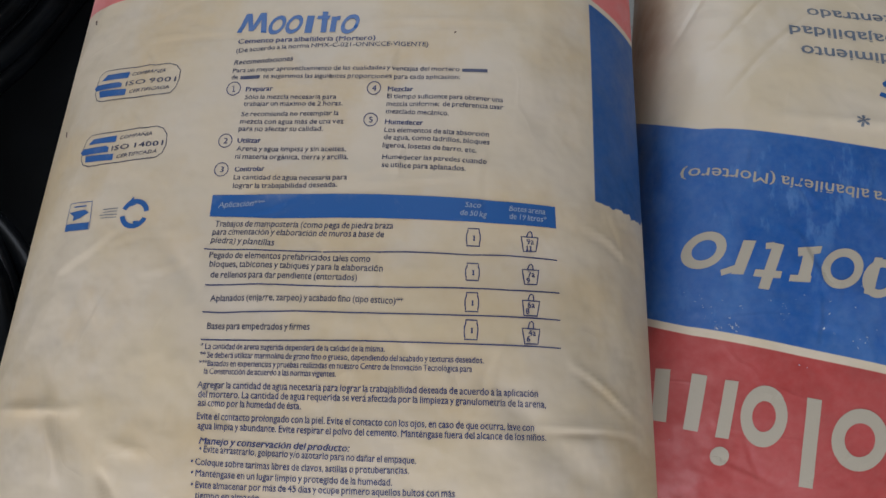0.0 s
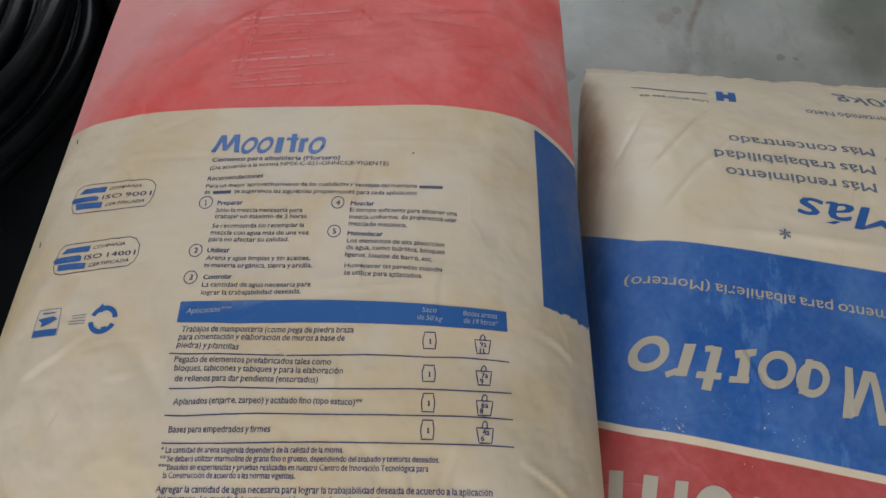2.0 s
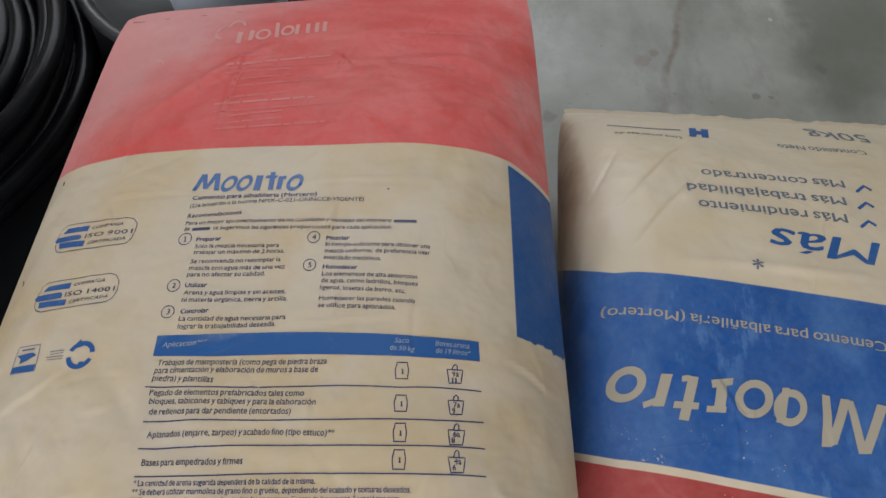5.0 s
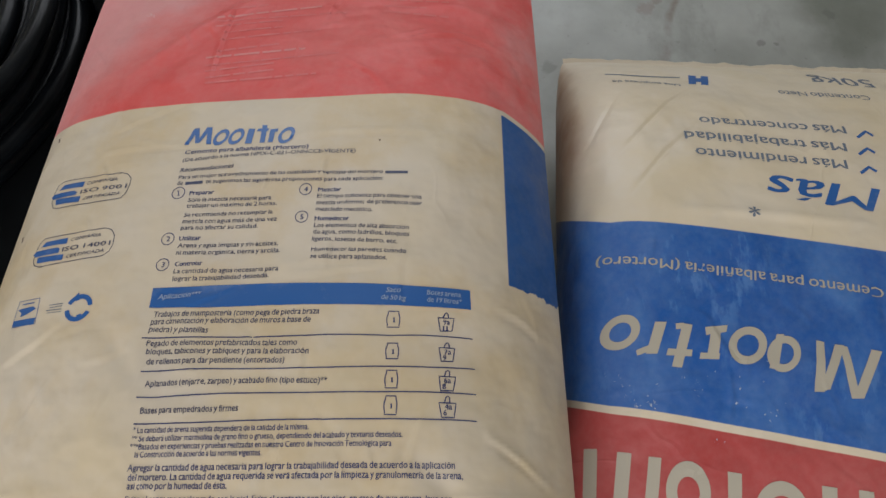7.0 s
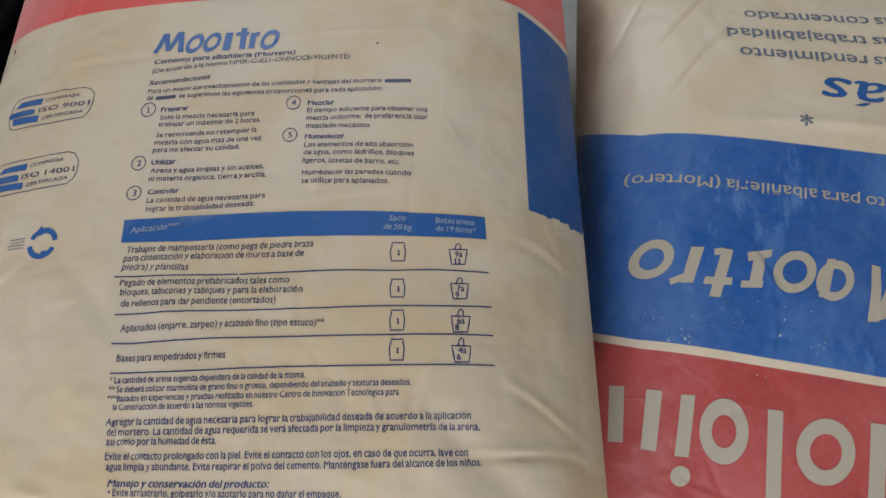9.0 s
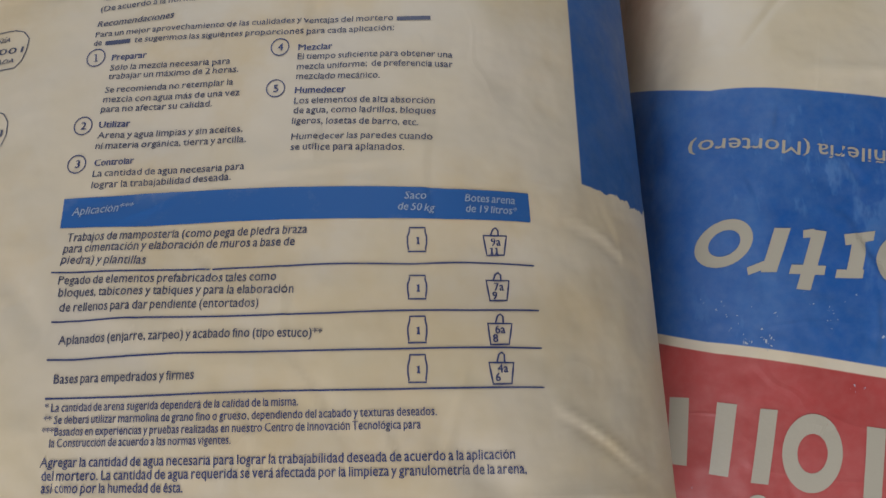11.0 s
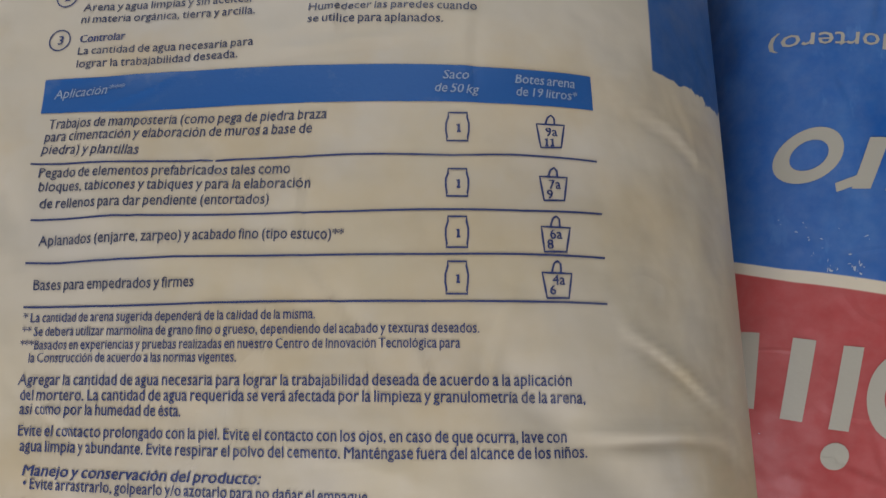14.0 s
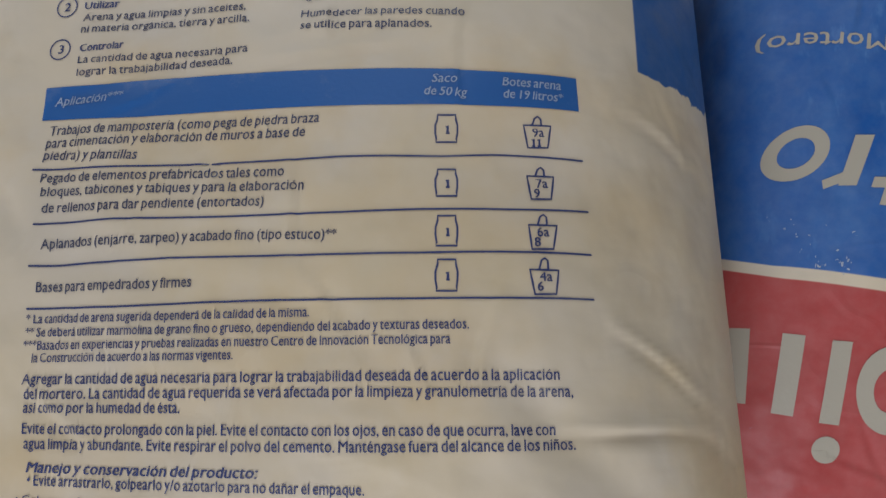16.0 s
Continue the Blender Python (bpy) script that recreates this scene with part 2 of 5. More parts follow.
# ---- building helpers ----
def mesh_object(name, verts, faces, material, parent=None, smooth=True, label=""):
    me = bpy.data.meshes.new(name)
    me.from_pydata(verts, [], faces)
    me.update()
    if smooth:
        me.polygons.foreach_set("use_smooth", [True] * len(me.polygons))
    me.materials.append(material)
    ob = new(name, me)
    ob.parent = parent
    return tagged(ob, label) if label else ob


def box(name, lo, hi, material, parent=None, bevel=0.0):
    bm = bmesh.new()
    bmesh.ops.create_cube(bm, size=1.0)
    for v in bm.verts:
        v.co = Vector([lo[i] + (v.co[i] + 0.5) * (hi[i] - lo[i]) for i in range(3)])
    if bevel:
        bmesh.ops.bevel(bm, geom=bm.edges[:], offset=bevel, segments=2, affect="EDGES", profile=0.5)
    me = bpy.data.meshes.new(name)
    bm.to_mesh(me)
    bm.free()
    me.materials.append(material)
    ob = new(name, me)
    ob.parent = parent
    return ob


# ---- the room ----
X0, X1, Y0, Y1, TOP = -2.4, 2.4, -2.2, 2.4, 2.6
tagged(box("floor", (X0 - 0.2, Y0 - 0.2, FLOOR - 0.12), (X1 + 0.2, Y1 + 0.2, FLOOR), M_CONCRETE),
       "grey trowelled concrete floor with dark stains and dust", "floor", kind="structure")
tagged(box("ceiling", (X0 - 0.2, Y0 - 0.2, TOP), (X1 + 0.2, Y1 + 0.2, TOP + 0.12), M_WALL), "plain painted ceiling slab", "ceiling", kind="structure")


def wall(name, boxes):
    bm = bmesh.new()
    for lo, hi in boxes:
        made = bmesh.ops.create_cube(bm, size=1.0)["verts"]
        for v in made:
            v.co = Vector([lo[i] + (v.co[i] + 0.5) * (hi[i] - lo[i]) for i in range(3)])
    me = bpy.data.meshes.new(name)
    bm.to_mesh(me)
    bm.free()
    me.materials.append(M_WALL)
    return tagged(new(name, me), "plain off-white plastered store room wall", "wall", kind="structure")


# unseen walls; both openings are assumed and placed to suit the added lamps
wall("wall_north", [((X0, Y1, FLOOR), (-1.6, Y1 + 0.15, TOP)), ((1.0, Y1, FLOOR), (X1, Y1 + 0.15, TOP)),
                    ((-1.6, Y1, FLOOR), (1.0, Y1 + 0.15, 1.1)), ((-1.6, Y1, 2.4), (1.0, Y1 + 0.15, TOP))])
wall("wall_south", [((X0, Y0 - 0.15, FLOOR), (-1.3, Y0, TOP)), ((0.3, Y0 - 0.15, FLOOR), (X1, Y0, TOP)), ((-1.3, Y0 - 0.15, 2.1), (0.3, Y0, TOP))])
wall("wall_east", [((X1, Y0, FLOOR), (X1 + 0.15, Y1, TOP))])
wall("wall_west", [((X0 - 0.15, Y0, FLOOR), (X0, Y1, TOP))])


# ---- cement sacks ----
class Fold:
    """A paper fold along a short chain, dying out at both ends: a smooth ridge, or, when sharp, a ridge with an undercut lee side."""

    def __init__(self, chain, height, width, sharp=False):
        self.chain, self.height, self.width, self.sharp = chain, height, width, sharp
        self.runs = [math.dist(a, b) for a, b in zip(chain, chain[1:])]
        m = 4 * width
        self.lo = (min(p[0] for p in chain) - m, min(p[1] for p in chain) - m)
        self.hi = (max(p[0] for p in chain) + m, max(p[1] for p in chain) + m)

    def at(self, x, y):
        if not (self.lo[0] < x < self.hi[0] and self.lo[1] < y < self.hi[1]):
            return 0.0
        best, along, total, side = 9.0, 0.0, 0.0, 1.0
        for a, b, run in zip(self.chain, self.chain[1:], self.runs):
            k = max(0.0, min(1.0, ((x - a[0]) * (b[0] - a[0]) + (y - a[1]) * (b[1] - a[1])) / run ** 2))
            d = math.hypot(x - a[0] - k * (b[0] - a[0]), y - a[1] - k * (b[1] - a[1]))
            if d < best:
                best, along = d, total + k * run
                side = math.copysign(1.0, (b[0] - a[0]) * (y - a[1]) - (b[1] - a[1]) * (x - a[0]))
            total += run
        fade = self.height * math.sin(math.pi * (0.06 + 0.88 * along / total))
        if not self.sharp:
            return fade * math.exp(-(best / self.width) ** 2)
        d = best * side / self.width
        return fade * (math.exp(-(d / (1.3 if d > 0 else 0.45)) ** 2) - 0.7 * math.exp(-((d + 1.2) / 0.8) ** 2))


class Sack:
    def __init__(self, cx, cy, zc, half_w, half_l, rise, sink, taper, cross, ends, folds, seed, lumps, shift=0.0, askew=0.0, tip=(0.0, 0.0), boxy=0.0, slant=0.0):
        self.cx, self.cy, self.zc, self.a, self.l, self.b, self.sink = cx, cy, zc, half_w, half_l, rise, sink
        self.taper, self.cross, self.ends, self.folds, self.seed, self.lumps = taper, cross, ends, [Fold(*f) for f in folds], seed, lumps
        self.shift, self.askew, self.tip, self.boxy, self.slant = shift, askew, tip, boxy, slant
        self.thing, self.layer = None, 0

    def shape(self, u, v):
        n, m = self.cross
        if u < 0:
            n += self.boxy
        p, q = self.ends
        return max(0.0, 1 - abs(u) ** n) ** (1 / m) * max(0.0, 1 - abs(v) ** p) ** (1 / q)

    def half_length(self, x, v):
        """The far end runs slightly askew to the near one."""
        return self.l + self.slant * (x - self.cx) * (v > 0)

    def uneven(self, x, y):
        d = self.lumps * noise.noise(Vector((x * 7, y * 7, self.seed))) + 0.55 * self.lumps * noise.noise(Vector((x * 21, y * 21, self.seed + 4)))
        return d + sum(f.at(x, y) for f in self.folds)

    def top(self, x, y):
        v = y + self.askew * (x - self.cx) - self.cy
        v = max(-1.0, min(1.0, v / self.half_length(x, v)))
        u = (x - self.cx - self.shift * v) / (self.a - self.taper * v)
        u = max(-1.0, min(1.0, u))
        s = self.shape(u, v)
        return self.zc + (self.b + self.tip[0] * u + self.tip[1] * v) * s + self.uneven(x, y) * min(1.0, s * 1.6)

    def body(self, material, parent, nu=330, nv=440):
        verts, faces, ids = [], [], {}
        us = [math.sin(math.pi / 2 * (2 * i / nu - 1)) for i in range(nu + 1)]
        vs = [math.sin(math.pi / 2 * (2 * j / nv - 1)) for j in range(nv + 1)]
        for side in (1, -1):
            for j, v in enumerate(vs):
                for i, u in enumerate(us):
                    rim = i in (0, nu) or j in (0, nv)
                    if side < 0 and rim:
                        ids[side, i, j] = ids[1, i, j]
                        continue
                    corner = 1 - 0.03 * (abs(u) * abs(v)) ** 10
                    x = self.cx + self.shift * v + (self.a - self.taper * v) * u * corner
                    y = self.cy + self.half_length(x, v) * v * corner - self.askew * (x - self.cx)
                    if side > 0:
                        z = self.top(x, y)
                    else:
                        z = self.zc - self.sink * min(1.0, 1.25 * self.shape(u, v))
                    ids[side, i, j] = len(verts)
                    verts.append((x, y, z))
            for j in range(nv):
                for i in range(nu):
                    q = [ids[side, i, j], ids[side, i + 1, j], ids[side, i + 1, j + 1], ids[side, i, j + 1]]
                    faces.append(q if side > 0 else q[::-1])
        return mesh_object("paper_shell", verts, faces, material, parent)


LIFT = 0.0003


def draped(sack, name, flat, faces, material, lift=LIFT):
    """A thin layer of ink lying on the sack's paper."""
    return mesh_object(name, [(x, y, sack.top(x, y) + lift) for x, y in flat], faces, material, sack.thing, False)


def on_chain(chain, s):
    """A smooth place along a chain of plan points, s from 0 to 1, and its way."""
    if len(chain) == 3:
        p, q, r = [Vector(c) for c in chain]
        k = (q - p).length / max(1e-6, (q - p).length + (r - q).length)
        L0, L1, L2 = (s - k) * (s - 1) / k, s * (s - 1) / (k * (k - 1)), s * (s - k) / (1 - k)
        place = p * L0 + q * L1 + r * L2
        way = p * ((2 * s - k - 1) / k) + q * ((2 * s - 1) / (k * (k - 1))) + r * ((2 * s - k) / (1 - k))
        return place, way.normalized()
    runs = [math.dist(a, b) for a, b in zip(chain, chain[1:])]
    want = s * sum(runs)
    for (a, b), run in zip(zip(chain, chain[1:]), runs):
        if want <= run or b is chain[-1]:
            return Vector(a).lerp(Vector(b), want / run), (Vector(b) - Vector(a)).normalized()
        want -= run


def text_line(sack, words, cap, material, chain, bold=0.006, lean=0.0):
    """One printed line: cap is the height of a capital in millimetres, chain its baseline from first letter to last."""
    data = bpy.data.curves.new("line", "FONT")
    data.body, data.shear, data.resolution_u, data.fill_mode, data.space_word = words, lean, 2, "FRONT", 0.62
    tmp = bpy.data.objects.new("line", data)
    me = bpy.data.meshes.new_from_object(tmp)
    pts = [v.co.copy() for v in me.vertices]
    polys = [tuple(p.vertices) for p in me.polygons]
    bpy.data.objects.remove(tmp)
    bpy.data.curves.remove(data)
    bpy.data.meshes.remove(me)
    lo, hi = min(p.x for p in pts), max(p.x for p in pts)
    rise = cap * (0.00100 if cap < 4.1 else 0.00088) / 0.69
    if words != words.upper():
        # a tall x-height under short ascenders and descenders
        for p in pts:
            p.y = p.y * 0.82 if p.y < 0 else p.y * 1.17 if p.y < 0.47 else 0.55 + (p.y - 0.47) * 0.66
    if len(words) <= 2:
        mid, way = on_chain(chain, 0.5)
        half = way * (hi - lo) * rise * 0.5
        chain = [tuple(mid - half), tuple(mid + half)]
    lift = LIFT + (0.0003 if material is INK_WHITE else 0.0)
    verts, faces = [], []
    for k, push in enumerate((0.0, bold + 0.012)):
        faces += [tuple(i + len(verts) for i in f) for f in polys]
        for p in pts:
            place, way = on_chain(chain, (p.x - lo) / (hi - lo))
            x, y = place + Vector((-way.y, way.x)) * p.y * rise + way * push * rise
            verts.append((x, y, sack.top(x, y) + lift + 0.00006 * k))
    return mesh_object("printed_line", verts, faces, material, sack.thing, False)


def print_band(sack, name, material, upper, lower, steps=170, rows=14):
    flat, faces = [], []
    for i in range(steps + 1):
        a, b = on_chain(upper, i / steps)[0], on_chain(lower, i / steps)[0]
        flat += [tuple(a.lerp(b, j / rows)) for j in range(rows + 1)]
    n = rows + 1
    for i in range(steps):
        faces += [(i * n + j, i * n + j + 1, i * n + n + j + 1, i * n + n + j) for j in range(rows)]
    return draped(sack, name, flat, faces, material)


def print_bar(sack, name, height, material, chain):
    """A bar of that height in millimetres along a chain."""
    h = height * 0.0005
    run = sum(math.dist(a, b) for a, b in zip(chain, chain[1:]))
    steps = max(3, int(run / 0.0015))
    upper, lower = [], []
    for i in range(steps + 1):
        place, way = on_chain(chain, i / steps)
        up = Vector((-way.y, way.x)) * h
        upper.append(tuple(place + up)), lower.append(tuple(place - up))
    flat = [p for pair in zip(upper, lower) for p in pair]
    return draped(sack, name, flat, [(2 * i, 2 * i + 1, 2 * i + 3, 2 * i + 2) for i in range(steps)], material)


def print_shape(sack, name, material, corners):
    """A filled plain shape."""
    bm = bmesh.new()
    bm.faces.new([bm.verts.new((*c, 0)) for c in corners])
    bmesh.ops.triangulate(bm, faces=bm.faces[:])
    for _ in range(5):
        long = [e for e in bm.edges if e.calc_length() > 0.003]
        if long:
            bmesh.ops.subdivide_edges(bm, edges=long, cuts=1, use_grid_fill=True)
    bmesh.ops.triangulate(bm, faces=bm.faces[:])
    bm.verts.index_update()
    flat = [(v.co.x, v.co.y) for v in bm.verts]
    faces = [tuple(v.index for v in f.verts) for f in bm.faces]
    bm.free()
    sack.layer += 1
    return draped(sack, name, flat, faces, material, LIFT + 0.000003 * sack.layer)


def print_outline(sack, name, width, material, chain, closed):
    h, pts = width * 0.0005, []
    ends = list(zip(chain, chain[1:] + chain[:1] if closed else chain[1:]))
    for a, b in ends:
        cuts = max(1, int(math.dist(a, b) / 0.003))
        pts += [Vector(a).lerp(Vector(b), k / cuts) for k in range(cuts)]
    if not closed:
        pts.append(Vector(chain[-1]))
    n = len(pts)
    flat, faces = [], []
    for i, p in enumerate(pts):
        a = pts[i - 1] if closed or i else p
        b = pts[(i + 1) % n] if closed or i < n - 1 else p
        way = (b - a).normalized()
        side = Vector((-way.y, way.x)) * h
        flat += [tuple(p + side), tuple(p - side)]
    for i in range(n if closed else n - 1):
        k = (i + 1) % n
        faces.append((2 * i, 2 * i + 1, 2 * k + 1, 2 * k))
    return draped(sack, name, flat, faces, material)


def print_ring(sack, name, material, centre, rx, ry, thick, a0, a1, turn, lean):
    """A ring or arc; thick is the band as a share of the radius."""
    steps, flat, faces = 40, [], []
    ca, sa = math.cos(radians(turn)), math.sin(radians(turn))
    for i in range(steps + 1):
        t = radians(a0 + (a1 - a0) * i / steps)
        for k in (1.0, 1 - thick * 0.5, 1 - thick):
            px, py = rx * k * math.cos(t), ry * k * math.sin(t)
            px += lean * py
            flat.append((centre[0] + ca * px - sa * py, centre[1] + sa * px + ca * py))
    for i in range(steps):
        for j in (0, 1):
            faces.append((3 * i + j, 3 * i + j + 1, 3 * i + j + 4, 3 * i + j + 3))
    sack.layer += 1
    return draped(sack, name, flat, faces, material, LIFT + 0.000003 * sack.layer)


def empty(name, at):
    ob = new(name)
    ob.location = at
    return ob


def sack_thing(sack, material, label):
    """The thing's own Empty stands at the origin of the print, so that parts keep plan coordinates."""
    sack.thing = tagged(empty("cement_sack", (0, 0, 0)), label, "cement sack")
    sack.body(material, sack.thing)
    return sack


def handling_creases(seed, lo, hi, count, deep):
    """Small crisp creases left in the paper by handling, mostly running aslant."""
    rnd, out = random.Random(seed), []
    for _ in range(count):
        x, y = rnd.uniform(lo[0], hi[0]), rnd.uniform(lo[1], hi[1])
        way, run, bow = rnd.choice((0.1, 0.5, -0.6, 2.2, 1.4)) + rnd.uniform(-0.3, 0.3), rnd.uniform(0.018, 0.065), rnd.uniform(-0.25, 0.25)
        mid = (x + run / 2 * math.cos(way), y + run / 2 * math.sin(way))
        end = (mid[0] + run / 2 * math.cos(way + bow), mid[1] + run / 2 * math.sin(way + bow))
        out.append(([(x, y), mid, end], deep * rnd.uniform(0.4, 1.0) * rnd.choice((1, 1, -1)), rnd.uniform(0.0022, 0.0036), True))
    return out


SACK1 = Sack(-0.0895, 0.24, 0.138, 0.2408, 0.3954, 0.0764, 0.078, 0.0123, (3.96, 1.085), (2.5, 1.0), [
    ([(0.088, 0.0865), (0.1015, 0.0795), (0.1131, 0.072), (0.126, 0.062), (0.140, 0.0525)], 0.0030, 0.0025, True),
    ([(0.066, 0.0458), (0.088, 0.0462), (0.112, 0.0466), (0.1297, 0.0455), (0.140, 0.041), (0.146, 0.034)], 0.0030, 0.0025, True),
    ([(0.100, 0.064), (0.118, 0.056), (0.135, 0.048)], -0.0012, 0.006),
    ([(-0.060, 0.2015), (-0.02, 0.2045), (0.012, 0.2075)], 0.0014, 0.0024, True),
    ([(-0.235, 0.3295), (-0.19, 0.3290), (-0.14, 0.3285)], 0.0016, 0.0024, True),
    ([(-0.075, 0.3325), (-0.02, 0.3345), (0.05, 0.3350)], 0.0014, 0.0024, True),
    ([(-0.1545, 0.40), (-0.1540, 0.47), (-0.1500, 0.545)], 0.0012, 0.0022, True),
    ([(0.02, 0.452), (0.07, 0.462), (0.125, 0.448)], 0.0016, 0.0028, True),
    ([(-0.086, 0.203), (-0.032, 0.217), (0.03, 0.222)], 0.0012, 0.005),
    ([(0.035, 0.075), (0.07, 0.040), (0.112, 0.010)], -0.0028, 0.010),
    ([(0.100, 0.182), (0.118, 0.176), (0.130, 0.168), (0.142, 0.165)], 0.0026, 0.0030, True),
    ([(0.118, 0.200), (0.128, 0.180), (0.131, 0.158)], 0.0007, 0.0028, True),
    ([(-0.17, 0.20), (-0.14, 0.13), (-0.15, 0.05)], -0.0022, 0.014),
    ([(-0.20, 0.14), (-0.175, 0.08), (-0.18, 0.0)], 0.0022, 0.012),
    ([(-0.24, 0.42), (-0.17, 0.49), (-0.11, 0.55)], 0.0036, 0.008),
    ([(0.03, 0.42), (0.09, 0.43), (0.125, 0.40)], 0.0025, 0.007),
    ([(-0.325, 0.0471), (-0.2706, 0.047), (-0.24, 0.0481)], 0.0046, 0.003),
    ([(-0.268, 0.048), (-0.2536, 0.0194), (-0.2506, 0.000)], 0.0050, 0.0045),
    ([(-0.245, 0.046), (-0.235, 0.025), (-0.23, -0.01)], -0.0052, 0.010),
    ([(-0.2225, 0.012), (-0.2121, -0.0019), (-0.2055, -0.0104)], -0.0040, 0.004),
    ([(-0.276, 0.083), (-0.2659, 0.0636), (-0.2586, 0.0516)], -0.0022, 0.005),
    ([(-0.262, 0.138), (-0.2361, 0.1015), (-0.2268, 0.0862)], -0.0018, 0.007),
    ([(-0.186, 0.158), (-0.172, 0.14), (-0.158, 0.122)], -0.0024, 0.007),
    ([(-0.215, 0.028), (-0.2, 0.0245), (-0.185, 0.021)], 0.0022, 0.004),
    ([(-0.16, 0.185), (-0.12, 0.200), (-0.085, 0.2013)], -0.0012, 0.006),
    ([(0.115, 0.46), (0.128, 0.43), (0.132, 0.40)], -0.0022, 0.005),
    ([(0.02, 0.50), (0.07, 0.505), (0.12, 0.49)], 0.0020, 0.006),
] + handling_creases(5, (-0.30, -0.02), (0.03, 0.36), 36, 0.0010) + handling_creases(8, (-0.28, 0.40), (0.10, 0.58), 14, 0.0014), 3.0, 0.0022, 0.007, 0.010, (0.013, -0.0183), 0.0, 0.112)
SACK2 = Sack(0.3974, 0.2445, 0.0238, 0.228, 0.3077, 0.0903, 0.0838, 0.0, (5.2, 2.54), (2.29, 1.09), [
    ([(0.2223, 0.3664), (0.2808, 0.4336), (0.3234, 0.4694)], -0.0015, 0.0020),
    ([(0.2275, 0.3204), (0.2641, 0.3645), (0.3087, 0.4071)], -0.0018, 0.0021),
    ([(0.180, 0.36), (0.205, 0.40), (0.235, 0.455)], -0.0012, 0.0024),
    ([(0.26, 0.304), (0.3705, 0.2974), (0.4521, 0.2905)], 0.0024, 0.0045),
    ([(0.25, 0.20), (0.33, 0.16), (0.42, 0.17)], 0.0016, 0.010),
] + handling_creases(11, (0.20, 0.0), (0.44, 0.28), 26, 0.0010), 8.0, 0.0020, 0.0171, 0.0714, (-0.0196, 0.0416), 1.0)
sack_thing(SACK1, M_TALL, "full paper cement sack printed red and blue on cream")
sack_thing(SACK2, M_LOW, "full paper mortar sack lying upside down on concrete floor")
UNDER = Sack(-0.10, 0.235, 0.000, 0.222, 0.345, 0.064, 0.060, 0.0, (7, 2), (6, 2), [], 5.0, 0.001)
sack_thing(UNDER, M_PLAIN, "plain side of a cement sack under another")


def end_lip(sack, reach, label):
    """The glued paper edge that stands out along the sack's far end."""
    n, verts, faces = 160, [], []
    for i in range(n + 1):
        x = sack.cx + sack.shift + (sack.a - sack.taper) * 0.965 * (2 * i / n - 1)
        y = sack.cy + sack.half_length(x, 1.0) * 0.975 - sack.askew * (x - sack.cx)
        wave = noise.noise(Vector((x * 28, 2.0, sack.seed))) + 0.5 * noise.noise(Vector((x * 90, 5.0, sack.seed)))
        z, out = sack.zc + 0.005 + 0.0022 * wave, reach * (1 + 0.3 * wave)
        verts += [(x, y - 0.012, z + 0.003), (x, y + out, z + 0.0012), (x, y + out, z), (x, y - 0.012, z + 0.0015)]
    for i in range(n):
        a, b = 4 * i, 4 * i + 4
        faces += [(a + k, a + (k + 1) % 4, b + (k + 1) % 4, b + k) for k in range(4)]
    return mesh_object("end_lip", verts, faces, M_PLAIN, sack.thing, True, label)


end_lip(SACK2, 0.008, "pale folded paper edge")


# ---- print on the tall sack: heading, recommendations ----
text_line(SACK1, 'Cemento para albañilería (Mortero)', 4.0, INK_NAVY, [(-0.1586, 0.3184), (-0.0996, 0.3187), (-0.0536, 0.3187)], bold=0.04)
text_line(SACK1, '(De acuerdo a la norma NMX-C-021-ONNCCE-VIGENTE)', 3.7, INK_DARK, [(-0.1587, 0.3103), (-0.0968, 0.313), (-0.0139, 0.3122)])
text_line(SACK1, 'Recomendaciones', 3.9, INK_DARK, [(-0.1589, 0.2998), (-0.1133, 0.3013)], bold=0.02, lean=0.2)
text_line(SACK1, 'Para un mejor aprovechamiento de las cualidades y ventajas del mortero', 3.5, INK_DARK, [(-0.1587, 0.2929), (-0.0778, 0.2929), (0.0095, 0.2909)])
print_bar(SACK1, 'text_bar', 2.6, INK_DARK, [(0.0115, 0.2919), (0.0296, 0.2923)])
text_line(SACK1, 'de', 3.5, INK_DARK, [(-0.1592, 0.2871), (-0.1536, 0.2874)])
print_bar(SACK1, 'text_bar', 2.8, INK_DARK, [(-0.1519, 0.2883), (-0.1372, 0.2886)])
text_line(SACK1, 'te sugerimos las siguientes proporciones para cada aplicación:', 3.5, INK_DARK, [(-0.1348, 0.2871), (-0.0688, 0.286), (0.0101, 0.2843)])
text_line(SACK1, 'Preparar', 3.7, INK_NAVY, [(-0.1464, 0.2766), (-0.1262, 0.2764)], bold=0.045)
text_line(SACK1, 'Sólo la mezcla necesaria para', 3.6, INK_DARK, [(-0.1463, 0.27), (-0.0781, 0.2689)])
text_line(SACK1, 'trabajar un máximo de 2 horas.', 3.6, INK_DARK, [(-0.1464, 0.2644), (-0.073, 0.2633)])
text_line(SACK1, 'Se recomienda no retemplar la', 3.6, INK_DARK, [(-0.1469, 0.256), (-0.0751, 0.2555)])
text_line(SACK1, 'mezcla con agua más de una vez', 3.6, INK_DARK, [(-0.147, 0.2501), (-0.0709, 0.2487)])
text_line(SACK1, 'para no afectar su calidad.', 3.6, INK_DARK, [(-0.1474, 0.2443), (-0.0855, 0.2433)])
text_line(SACK1, 'Utilizar', 3.7, INK_NAVY, [(-0.1471, 0.2349), (-0.1301, 0.2349)], bold=0.045)
text_line(SACK1, 'Arena y agua limpias y sin aceites,', 3.6, INK_DARK, [(-0.147, 0.2287), (-0.0675, 0.2273)])
